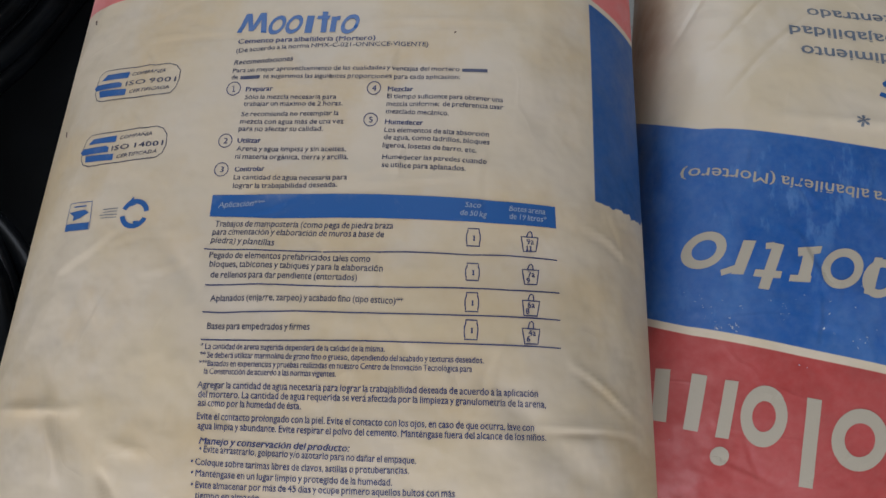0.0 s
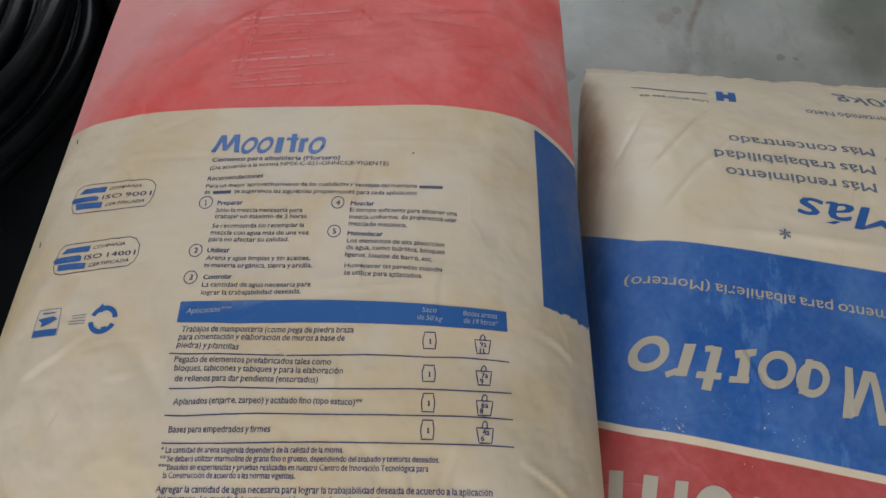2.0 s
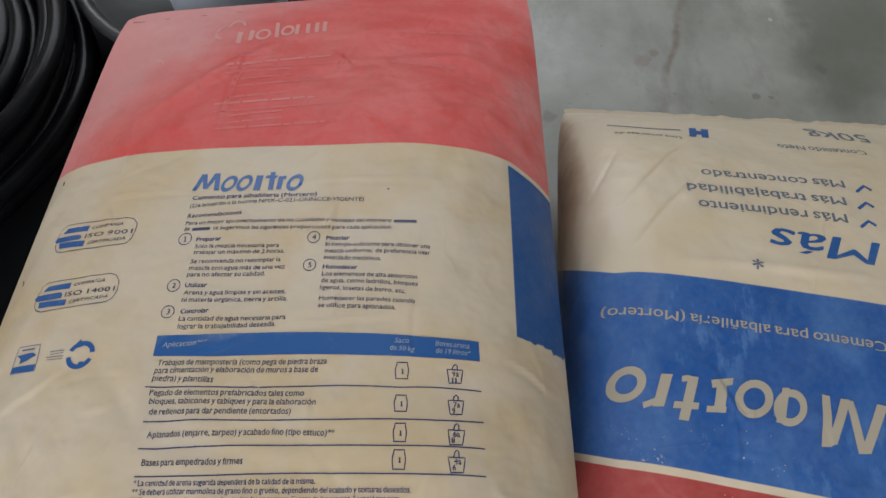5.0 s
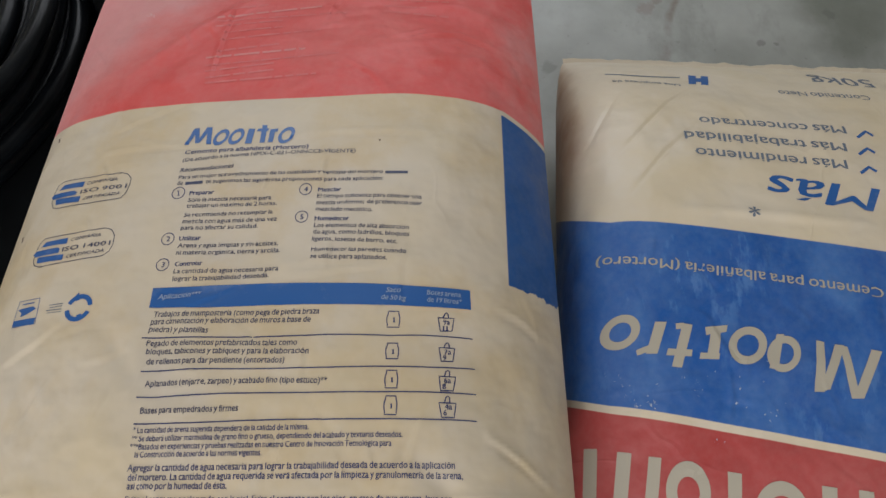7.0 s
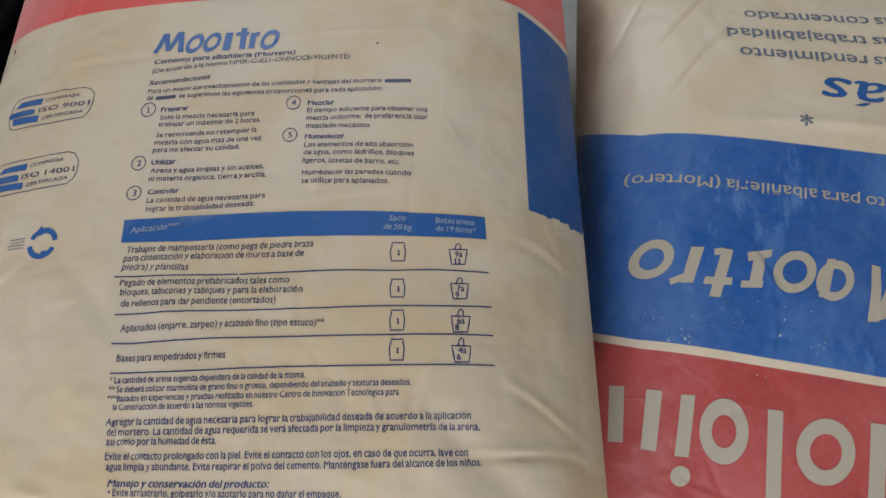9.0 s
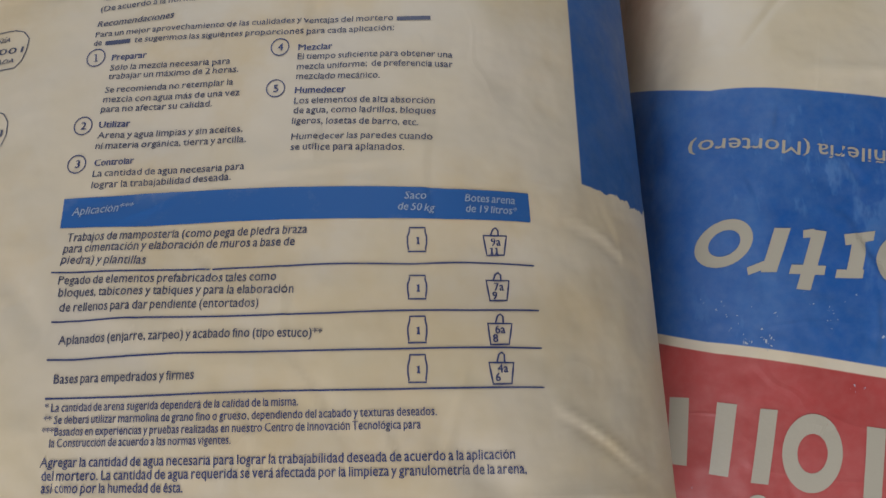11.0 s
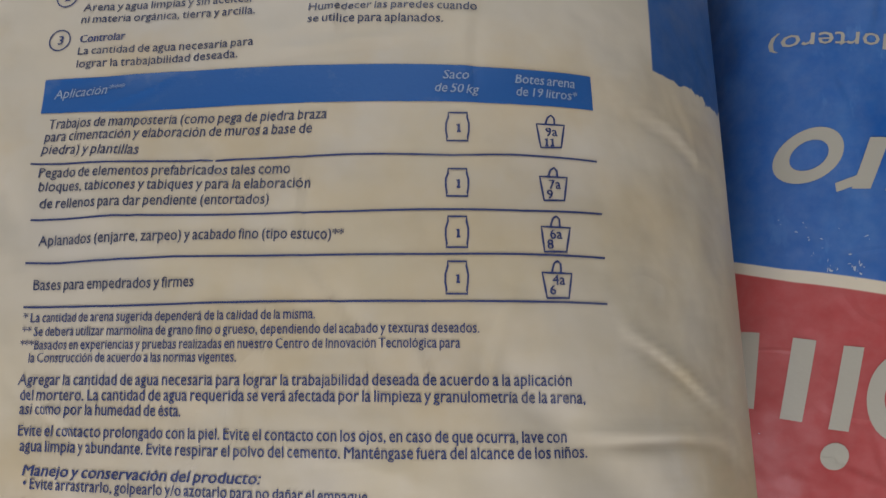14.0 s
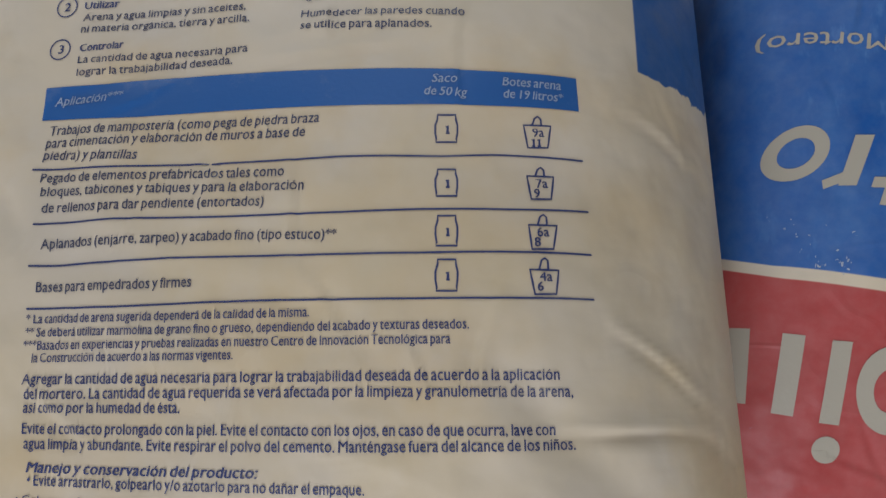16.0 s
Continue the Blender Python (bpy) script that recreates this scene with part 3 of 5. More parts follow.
text_line(SACK1, 'ni materia orgánica, tierra y arcilla.', 3.6, INK_DARK, [(-0.147, 0.2225), (-0.0654, 0.2213)])
text_line(SACK1, 'Controlar', 3.7, INK_NAVY, [(-0.146, 0.2124), (-0.1248, 0.2129)], bold=0.045)
text_line(SACK1, 'La cantidad de agua necesaria para', 3.6, INK_DARK, [(-0.1459, 0.2064), (-0.0649, 0.206)])
text_line(SACK1, 'lograr la trabajabilidad deseada.', 3.6, INK_DARK, [(-0.1455, 0.2), (-0.0717, 0.2009)])
text_line(SACK1, 'Mezclar', 3.7, INK_NAVY, [(-0.0412, 0.2747), (-0.023, 0.2747)], bold=0.045)
text_line(SACK1, 'El tiempo suficiente para obtener una', 3.6, INK_DARK, [(-0.0413, 0.2691), (0.0409, 0.2671)])
text_line(SACK1, 'mezcla uniforme;  de preferencia usar', 3.6, INK_DARK, [(-0.0413, 0.2628), (0.041, 0.2613)])
text_line(SACK1, 'mezclado mecánico.', 3.6, INK_DARK, [(-0.0413, 0.2569), (0.0032, 0.2548)])
text_line(SACK1, 'Humedecer', 3.7, INK_NAVY, [(-0.0415, 0.2484), (-0.0147, 0.2472)], bold=0.045)
text_line(SACK1, 'Los elementos de alta absorción', 3.6, INK_DARK, [(-0.0415, 0.2422), (0.0315, 0.2395)])
text_line(SACK1, 'de agua, como ladrillos, bloques', 3.6, INK_DARK, [(-0.0415, 0.2365), (0.032, 0.2335)])
text_line(SACK1, 'ligeros, losetas de barro, etc.', 3.6, INK_DARK, [(-0.0419, 0.2304), (0.0232, 0.2269)])
text_line(SACK1, 'Humedecer las paredes cuando', 3.6, INK_DARK, [(-0.0416, 0.2212), (0.0303, 0.2186)])
text_line(SACK1, 'se utilice para aplanados.', 3.6, INK_DARK, [(-0.0414, 0.2149), (0.0163, 0.213)])
print_ring(SACK1, 'number_circle', INK_NAVY, (-0.1559, 0.2793), 0.0055, 0.0059, 0.12, 0, 360, -2.1, 0)
print_ring(SACK1, 'number_circle', INK_NAVY, (-0.156, 0.2367), 0.0052, 0.0055, 0.12, 0, 360, 0.0, 0)
text_line(SACK1, '2', 5.0, INK_NAVY, [(-0.157, 0.2345), (-0.1545, 0.2345)], bold=0.03)
print_ring(SACK1, 'number_circle', INK_NAVY, (-0.1557, 0.2142), 0.0052, 0.0054, 0.12, 0, 360, 0.0, 0)
text_line(SACK1, '3', 5.0, INK_NAVY, [(-0.1566, 0.2121), (-0.1541, 0.212)], bold=0.03)
print_ring(SACK1, 'number_circle', INK_NAVY, (-0.0512, 0.2774), 0.0051, 0.0056, 0.12, 0, 360, 0.0, 0)
text_line(SACK1, '4', 5.0, INK_NAVY, [(-0.0523, 0.2751), (-0.0498, 0.2751)], bold=0.03)
print_ring(SACK1, 'number_circle', INK_NAVY, (-0.0518, 0.2519), 0.0051, 0.0054, 0.12, 0, 360, 0.0, 0)
text_line(SACK1, '5', 5.0, INK_NAVY, [(-0.0528, 0.2496), (-0.0504, 0.2497)], bold=0.03)
# ---- print on the tall sack: the dosage table ----
print_band(SACK1, 'table_header', INK_BLUE, [(-0.1594, 0.1949), (-0.1149, 0.1957), (-0.074, 0.196), (-0.0405, 0.1954), (0.0014, 0.1938), (0.0371, 0.1921), (0.0777, 0.1926)], [(-0.1598, 0.1795), (-0.1138, 0.1779), (-0.0726, 0.1788), (-0.0396, 0.1784), (0.0018, 0.177), (0.037, 0.1765), (0.0783, 0.1774)])
text_line(SACK1, 'Aplicación***', 4.6, INK_WHITE, [(-0.1543, 0.1857), (-0.1207, 0.1869)], lean=0.2)
text_line(SACK1, 'Saco', 4.2, INK_WHITE, [(0.0166, 0.1867), (0.0272, 0.1864)], lean=0.15)
text_line(SACK1, 'de 50 kg', 4.2, INK_WHITE, [(0.0134, 0.1811), (0.0312, 0.1801)], lean=0.15)
text_line(SACK1, 'Botes arena', 4.2, INK_WHITE, [(0.046, 0.1859), (0.0707, 0.186)], lean=0.15)
text_line(SACK1, 'de 19 litros*', 4.2, INK_WHITE, [(0.0464, 0.1804), (0.0718, 0.1806)], lean=0.15)
text_line(SACK1, 'Trabajos de mampostería (como pega de piedra braza', 4.8, INK_DARK, [(-0.1551, 0.1721), (-0.09, 0.1714), (-0.031, 0.1709)], lean=0.1)
text_line(SACK1, 'para cimentación y elaboración de muros a base de', 4.8, INK_DARK, [(-0.1565, 0.1663), (-0.0971, 0.1657), (-0.0369, 0.1649)], lean=0.1)
text_line(SACK1, 'piedra) y plantillas', 4.8, INK_DARK, [(-0.1569, 0.1607), (-0.1115, 0.1584)], lean=0.1)
text_line(SACK1, 'Pegado de elementos prefabricados tales como', 4.8, INK_DARK, [(-0.1562, 0.1499), (-0.0952, 0.1488), (-0.045, 0.1478)])
text_line(SACK1, 'bloques, tabicones y tabiques y para la elaboración', 4.8, INK_DARK, [(-0.1551, 0.1436), (-0.0946, 0.1427), (-0.0363, 0.1413)])
text_line(SACK1, 'de rellenos para dar pendiente (entortados)', 4.8, INK_DARK, [(-0.1533, 0.136), (-0.1063, 0.136), (-0.0531, 0.1351)])
text_line(SACK1, 'Aplanados (enjarre, zarpeo) y acabado fino (tipo estuco)**', 4.8, INK_DARK, [(-0.1513, 0.1197), (-0.0926, 0.1211), (-0.0216, 0.1197)])
text_line(SACK1, 'Bases para empedrados y firmes', 4.8, INK_DARK, [(-0.1515, 0.1014), (-0.1157, 0.1017), (-0.0821, 0.1021)])
print_bar(SACK1, 'rule_line', 0.8, INK_NAVY, [(-0.1606, 0.1561), (-0.0883, 0.1547), (-0.0212, 0.1548), (0.0207, 0.1539), (0.0437, 0.1549), (0.079, 0.155)])
print_bar(SACK1, 'rule_line', 0.8, INK_NAVY, [(-0.1559, 0.1308), (-0.1184, 0.1319), (-0.0686, 0.1311), (-0.0203, 0.131), (0.0118, 0.1316), (0.0478, 0.1316), (0.0803, 0.1328)])
print_bar(SACK1, 'rule_line', 0.8, INK_NAVY, [(-0.1557, 0.1126), (-0.1431, 0.1125), (-0.1167, 0.1135), (-0.092, 0.1144), (-0.0551, 0.1139), (0.012, 0.1137), (0.0807, 0.1147)])
print_bar(SACK1, 'rule_line', 0.8, INK_NAVY, [(-0.1548, 0.0945), (-0.1151, 0.0946), (-0.0781, 0.0955), (-0.0495, 0.0959), (0.0121, 0.0956), (0.0811, 0.0966)])
print_outline(SACK1, 'digit_one', 0.75, INK_NAVY, [(-0.1572, 0.2809), (-0.1562, 0.2817), (-0.1555, 0.2769)], False)
print_outline(SACK1, 'digit_foot', 0.6000000000000001, INK_NAVY, [(-0.1566, 0.2769), (-0.1544, 0.2769)], False)
print_outline(SACK1, 'sack_icon', 0.75, INK_NAVY, [(0.019, 0.1719), (0.0265, 0.172), (0.0265, 0.17), (0.0272, 0.1675), (0.0272, 0.164), (0.0267, 0.1616), (0.0269, 0.1601), (0.0184, 0.16), (0.0186, 0.1615), (0.0181, 0.1639), (0.0181, 0.1674), (0.019, 0.1699)], True)
print_outline(SACK1, 'digit_one', 0.95, INK_NAVY, [(0.0224, 0.1666), (0.0232, 0.1672), (0.0232, 0.164)], False)
print_outline(SACK1, 'digit_foot', 0.76, INK_NAVY, [(0.0225, 0.164), (0.024, 0.164)], False)
print_outline(SACK1, 'sack_icon', 0.75, INK_NAVY, [(0.0191, 0.1483), (0.0264, 0.1483), (0.0264, 0.1464), (0.0271, 0.1441), (0.0271, 0.1407), (0.0267, 0.1384), (0.0269, 0.137), (0.0185, 0.137), (0.0187, 0.1384), (0.0183, 0.1407), (0.0182, 0.1441), (0.0191, 0.1464)], True)
print_outline(SACK1, 'digit_one', 0.95, INK_NAVY, [(0.0225, 0.1433), (0.0233, 0.1438), (0.0233, 0.1407)], False)
print_outline(SACK1, 'digit_foot', 0.76, INK_NAVY, [(0.0225, 0.1407), (0.024, 0.1407)], False)
print_outline(SACK1, 'sack_icon', 0.75, INK_NAVY, [(0.0192, 0.1287), (0.0264, 0.1287), (0.0264, 0.1268), (0.0271, 0.1239), (0.0271, 0.1206), (0.0267, 0.1178), (0.0269, 0.1164), (0.0186, 0.1164), (0.0189, 0.1178), (0.0184, 0.1207), (0.0184, 0.1239), (0.0193, 0.1268)], True)
print_outline(SACK1, 'digit_one', 0.95, INK_NAVY, [(0.0226, 0.1231), (0.0233, 0.1236), (0.0233, 0.1206)], False)
print_outline(SACK1, 'digit_foot', 0.76, INK_NAVY, [(0.0226, 0.1206), (0.0241, 0.1206)], False)
print_outline(SACK1, 'sack_icon', 0.75, INK_NAVY, [(0.0193, 0.1109), (0.0264, 0.1109), (0.0264, 0.1091), (0.0271, 0.106), (0.027, 0.1029), (0.0266, 0.0998), (0.0268, 0.0985), (0.0187, 0.0985), (0.0189, 0.0998), (0.0184, 0.1029), (0.0184, 0.106), (0.0193, 0.1091)], True)
print_outline(SACK1, 'digit_one', 0.95, INK_NAVY, [(0.0226, 0.1053), (0.0233, 0.1058), (0.0233, 0.1029)], False)
print_outline(SACK1, 'digit_foot', 0.76, INK_NAVY, [(0.0226, 0.1029), (0.024, 0.1029)], False)
print_outline(SACK1, 'bucket_icon', 0.8, INK_NAVY, [(0.0544, 0.1688), (0.0658, 0.1692), (0.0643, 0.1594), (0.056, 0.1588)], True)
print_outline(SACK1, 'bucket_bail', 0.8, INK_NAVY, [(0.058, 0.169), (0.059, 0.1719), (0.0604, 0.1731), (0.0616, 0.1719), (0.0618, 0.1694)], False)
text_line(SACK1, '9a', 4.2, INK_NAVY, [(0.0573, 0.1637), (0.0637, 0.1642)], bold=0.02)
print_outline(SACK1, 'digit_one', 0.85, INK_NAVY, [(0.0577, 0.1622), (0.0585, 0.1628), (0.0584, 0.1597)], False)
print_outline(SACK1, 'digit_foot', 0.68, INK_NAVY, [(0.0577, 0.1597), (0.0591, 0.1598)], False)
print_outline(SACK1, 'digit_one', 0.85, INK_NAVY, [(0.0601, 0.1623), (0.0608, 0.1629), (0.0608, 0.1599)], False)
print_outline(SACK1, 'digit_foot', 0.68, INK_NAVY, [(0.06, 0.1598), (0.0615, 0.16)], False)
print_outline(SACK1, 'bucket_icon', 0.8, INK_NAVY, [(0.0552, 0.1463), (0.0662, 0.1466), (0.0649, 0.1369), (0.0568, 0.1364)], True)
print_outline(SACK1, 'bucket_bail', 0.8, INK_NAVY, [(0.0586, 0.1465), (0.0596, 0.1493), (0.061, 0.1504), (0.0622, 0.1492), (0.0623, 0.1468)], False)
text_line(SACK1, '7a', 4.2, INK_NAVY, [(0.0581, 0.1413), (0.0644, 0.1417)], bold=0.02)
text_line(SACK1, '9', 4.2, INK_NAVY, [(0.0582, 0.1372), (0.0601, 0.1373)], bold=0.03)
print_outline(SACK1, 'bucket_icon', 0.8, INK_NAVY, [(0.0554, 0.1255), (0.0668, 0.1257), (0.0651, 0.116), (0.0565, 0.1156)], True)
print_outline(SACK1, 'bucket_bail', 0.8, INK_NAVY, [(0.059, 0.1257), (0.06, 0.1291), (0.0614, 0.1301), (0.0626, 0.129), (0.0627, 0.1259)], False)
text_line(SACK1, '6a', 4.2, INK_NAVY, [(0.0577, 0.1207), (0.0646, 0.1211)], bold=0.02)
text_line(SACK1, '8', 4.2, INK_NAVY, [(0.0579, 0.1168), (0.0597, 0.1169)], bold=0.03)
print_outline(SACK1, 'bucket_icon', 0.8, INK_NAVY, [(0.0554, 0.1074), (0.0669, 0.1075), (0.0657, 0.098), (0.0572, 0.0977)], True)
print_outline(SACK1, 'bucket_bail', 0.8, INK_NAVY, [(0.0591, 0.1076), (0.0601, 0.1112), (0.0615, 0.1122), (0.0626, 0.1111), (0.0627, 0.1077)], False)
text_line(SACK1, '4a', 4.2, INK_NAVY, [(0.0584, 0.1028), (0.0652, 0.1031)], bold=0.02)
text_line(SACK1, '6', 4.2, INK_NAVY, [(0.0585, 0.0991), (0.0603, 0.0991)], bold=0.03)
# ---- print on the tall sack: notes and handling ----
text_line(SACK1, '* La cantidad de arena sugerida dependerá de la calidad de la misma.', 4.2, INK_NAVY, [(-0.1545, 0.0884), (-0.0898, 0.0887), (-0.0319, 0.0892)])
text_line(SACK1, '** Se deberá utilizar marmolina de grano fino o grueso, dependiendo del acabado y texturas deseados.', 4.2, INK_NAVY, [(-0.1545, 0.0828), (-0.0654, 0.0833), (0.0312, 0.084)])
text_line(SACK1, '***Basados en experiencias y pruebas realizadas en nuestro Centro de Innovación Tecnológica para', 4.2, INK_NAVY, [(-0.1548, 0.0774), (-0.0651, 0.0778), (0.024, 0.0783)])
text_line(SACK1, 'la Construcción de acuerdo a las normas vigentes.', 4.2, INK_NAVY, [(-0.1507, 0.0723), (-0.0626, 0.0727)])
text_line(SACK1, 'Agregar la cantidad de agua necesaria para lograr la trabajabilidad deseada de acuerdo a la aplicación', 4.8, INK_NAVY, [(-0.1541, 0.0634), (-0.0462, 0.0639), (0.0659, 0.0648)], bold=0.01)
text_line(SACK1, 'del mortero. La cantidad de agua requerida se verá afectada por la limpieza y granulometría de la arena,', 4.8, INK_NAVY, [(-0.1531, 0.0574), (-0.0414, 0.058), (0.0711, 0.0584)], bold=0.01)
text_line(SACK1, 'así como por la humedad de ésta.', 4.8, INK_NAVY, [(-0.1527, 0.052), (-0.0842, 0.0519)], bold=0.01)
text_line(SACK1, 'Evite el contacto prolongado con la piel. Evite el contacto con los ojos, en caso de que ocurra, lave con', 4.8, INK_NAVY, [(-0.1527, 0.0437), (-0.0456, 0.0435), (0.0638, 0.044)], bold=0.01)
text_line(SACK1, 'agua limpia y abundante. Evite respirar el polvo del cemento. Manténgase fuera del alcance de los niños.', 4.8, INK_NAVY, [(-0.1517, 0.0378), (-0.041, 0.0373), (0.0717, 0.0385)], bold=0.01)
text_line(SACK1, 'Manejo y conservación del producto:', 4.6, INK_NAVY, [(-0.1502, 0.0285), (-0.0991, 0.0277), (-0.0515, 0.0273)], bold=0.045, lean=0.2)
text_line(SACK1, '• Evite arrastrarlo, golpearlo y/o azotarlo para no dañar el empaque.', 4.6, INK_NAVY, [(-0.1495, 0.0234), (-0.0871, 0.0223), (-0.0094, 0.0216)])
text_line(SACK1, '• Coloque sobre tarimas libres de clavos, astillas o protuberancias.', 4.6, INK_NAVY, [(-0.1545, 0.0156), (-0.0933, 0.0146), (-0.0136, 0.0155)])
text_line(SACK1, '• Manténgase en un lugar limpio y protegido de la humedad.', 4.6, INK_NAVY, [(-0.154, 0.0087), (-0.093, 0.0078), (-0.024, 0.008)])
text_line(SACK1, '• Evite almacenar por más de 45 días y ocupe primero aquellos bultos con más', 4.6, INK_NAVY, [(-0.1535, 0.0014), (-0.071, 0.0016), (0.0151, 0.0028)])
text_line(SACK1, 'tiempo en almacén.', 4.6, INK_NAVY, [(-0.1505, -0.005), (-0.107, -0.0051)])
# ---- print on the tall sack: marks down the side ----
print_outline(SACK1, 'badge_outline', 0.6, INK_DARK, [(-0.2733, 0.3102), (-0.2422, 0.3062), (-0.2118, 0.3054), (-0.2057, 0.3033), (-0.2015, 0.2984), (-0.2015, 0.2905), (-0.203, 0.2837), (-0.2067, 0.2791), (-0.2356, 0.2783), (-0.2689, 0.2806), (-0.2754, 0.2833), (-0.2795, 0.2898), (-0.2802, 0.2995), (-0.2789, 0.3076)], True)
print_shape(SACK1, 'badge_block', INK_BLUE, [(-0.2707, 0.3057), (-0.2468, 0.303), (-0.2475, 0.2974), (-0.2756, 0.3013)])
print_shape(SACK1, 'badge_block', INK_BLUE, [(-0.2757, 0.2918), (-0.2466, 0.2876), (-0.2469, 0.2821), (-0.2729, 0.2852)])
print_shape(SACK1, 'badge_block', INK_BLUE, [(-0.2798, 0.2984), (-0.2559, 0.2956), (-0.2519, 0.2932), (-0.2528, 0.2903), (-0.2793, 0.2929), (-0.2824, 0.296)])
text_line(SACK1, 'COMPAÑÍA', 2.9, INK_DARK, [(-0.2441, 0.2988), (-0.2143, 0.2982)], lean=0.2)
text_line(SACK1, 'ISO 9001', 4.6, INK_DARK, [(-0.2484, 0.2904), (-0.2041, 0.2893)], bold=0.02)
text_line(SACK1, 'CERTIFICADA', 2.9, INK_DARK, [(-0.2434, 0.283), (-0.2085, 0.2832)], lean=0.2)
print_outline(SACK1, 'badge_outline', 0.6, INK_DARK, [(-0.2713, 0.2513), (-0.2416, 0.25), (-0.2114, 0.2511), (-0.2059, 0.2489), (-0.2022, 0.2436), (-0.2016, 0.2354), (-0.2036, 0.2292), (-0.2084, 0.2258), (-0.2383, 0.2241), (-0.2672, 0.2244), (-0.2739, 0.227), (-0.2773, 0.232), (-0.2772, 0.242), (-0.2753, 0.2483)], True)
print_shape(SACK1, 'badge_block', INK_BLUE, [(-0.2683, 0.2473), (-0.245, 0.2467), (-0.2453, 0.2415), (-0.2727, 0.2434)])
print_shape(SACK1, 'badge_block', INK_BLUE, [(-0.2729, 0.2339), (-0.2451, 0.2317), (-0.245, 0.2267), (-0.2719, 0.2285)])
print_shape(SACK1, 'badge_block', INK_BLUE, [(-0.2774, 0.2406), (-0.2533, 0.2394), (-0.2507, 0.2376), (-0.2509, 0.2339), (-0.2763, 0.2351), (-0.2799, 0.2383)])
text_line(SACK1, 'COMPAÑIA', 2.9, INK_DARK, [(-0.242, 0.243), (-0.2146, 0.244)], lean=0.2)
text_line(SACK1, 'ISO 14001', 4.6, INK_DARK, [(-0.2478, 0.2344), (-0.2043, 0.2351)], bold=0.02)
text_line(SACK1, 'CERTIFICADA', 2.9, INK_DARK, [(-0.2416, 0.2276), (-0.2082, 0.2294)], lean=0.2)
print_outline(SACK1, 'badge_outline', 0.5, INK_BLUE, [(-0.2778, 0.196), (-0.2553, 0.1949), (-0.2529, 0.1732), (-0.278, 0.1742)], True)
print_shape(SACK1, 'badge_block', INK_BLUE, [(-0.2777, 0.1795), (-0.2543, 0.1785), (-0.254, 0.1733), (-0.2781, 0.1747)])
print_shape(SACK1, 'badge_block', INK_BLUE, [(-0.2768, 0.1887), (-0.2609, 0.189), (-0.2562, 0.1862), (-0.2649, 0.1829), (-0.2716, 0.1816), (-0.2715, 0.1852)])
print_bar(SACK1, 'text_bar', 1.0, INK_BLUE, [(-0.2731, 0.1926), (-0.26, 0.192)])
print_bar(SACK1, 'text_bar', 0.6, INK_SLATE, [(-0.2434, 0.187), (-0.2309, 0.1874)])
print_bar(SACK1, 'text_bar', 0.5, INK_SLATE, [(-0.2428, 0.1848), (-0.2314, 0.1853)])
print_bar(SACK1, 'text_bar', 0.6, INK_SLATE, [(-0.2454, 0.1828), (-0.2309, 0.1827)])
print_bar(SACK1, 'text_bar', 0.5, INK_SLATE, [(-0.2444, 0.1806), (-0.2309, 0.1805)])
print_ring(SACK1, 'recycling_arc', INK_BLUE, (-0.2166, 0.1824), 0.0113, 0.0111, 0.33, 12, 160, -2.5, 0)
print_ring(SACK1, 'recycling_arc', INK_BLUE, (-0.2166, 0.1824), 0.0113, 0.0111, 0.33, 192, 340, -2.5, 0)
print_shape(SACK1, 'recycling_arrow', INK_BLUE, [(-0.2226, 0.1917), (-0.2198, 0.1955), (-0.2167, 0.1893), (-0.2205, 0.1882)])
print_shape(SACK1, 'recycling_arrow', INK_BLUE, [(-0.2103, 0.1733), (-0.2144, 0.1713), (-0.2168, 0.1765), (-0.2129, 0.1772)])
# ---- brand word of the tall sack, as plain slanted blocks ----
print_shape(SACK1, 'brand_block', INK_BLUE, [(-0.1553, 0.3459), (-0.1513, 0.3459), (-0.1569, 0.3280), (-0.1607, 0.3282)])
print_shape(SACK1, 'brand_block', INK_BLUE, [(-0.1550, 0.3459), (-0.1507, 0.3459), (-0.1476, 0.3290), (-0.1512, 0.3290)])
print_shape(SACK1, 'brand_block', INK_BLUE, [(-0.1441, 0.3461), (-0.1396, 0.3461), (-0.1476, 0.3290), (-0.1508, 0.3290)])
print_shape(SACK1, 'brand_block', INK_BLUE, [(-0.1433, 0.3461), (-0.1392, 0.3459), (-0.1374, 0.3274), (-0.1417, 0.3277)])
print_ring(SACK1, 'brand_ring', INK_BLUE, (-0.1296, 0.3342), 0.0062, 0.0087, 0.42, 0, 360, -2.8, 0.22)
print_ring(SACK1, 'brand_ring', INK_BLUE, (-0.1164, 0.3342), 0.0062, 0.0086, 0.42, 0, 360, -2.8, 0.22)
print_shape(SACK1, 'brand_block', INK_BLUE, [(-0.1069, 0.3418), (-0.1012, 0.3416), (-0.1024, 0.326), (-0.108, 0.3261)])
print_shape(SACK1, 'brand_block', INK_BLUE, [(-0.0954, 0.3451), (-0.0911, 0.345), (-0.0912, 0.3263), (-0.0955, 0.3263)])
print_shape(SACK1, 'brand_block', INK_BLUE, [(-0.0985, 0.3415), (-0.089, 0.3414), (-0.09, 0.3384), (-0.0995, 0.3385)])
print_shape(SACK1, 'brand_block', INK_BLUE, [(-0.088, 0.3404), (-0.0837, 0.3404), (-0.0844, 0.3267), (-0.0887, 0.3267)])
print_shape(SACK1, 'brand_block', INK_BLUE, [(-0.0842, 0.3409), (-0.0812, 0.3409), (-0.0817, 0.3373), (-0.0847, 0.3373)])
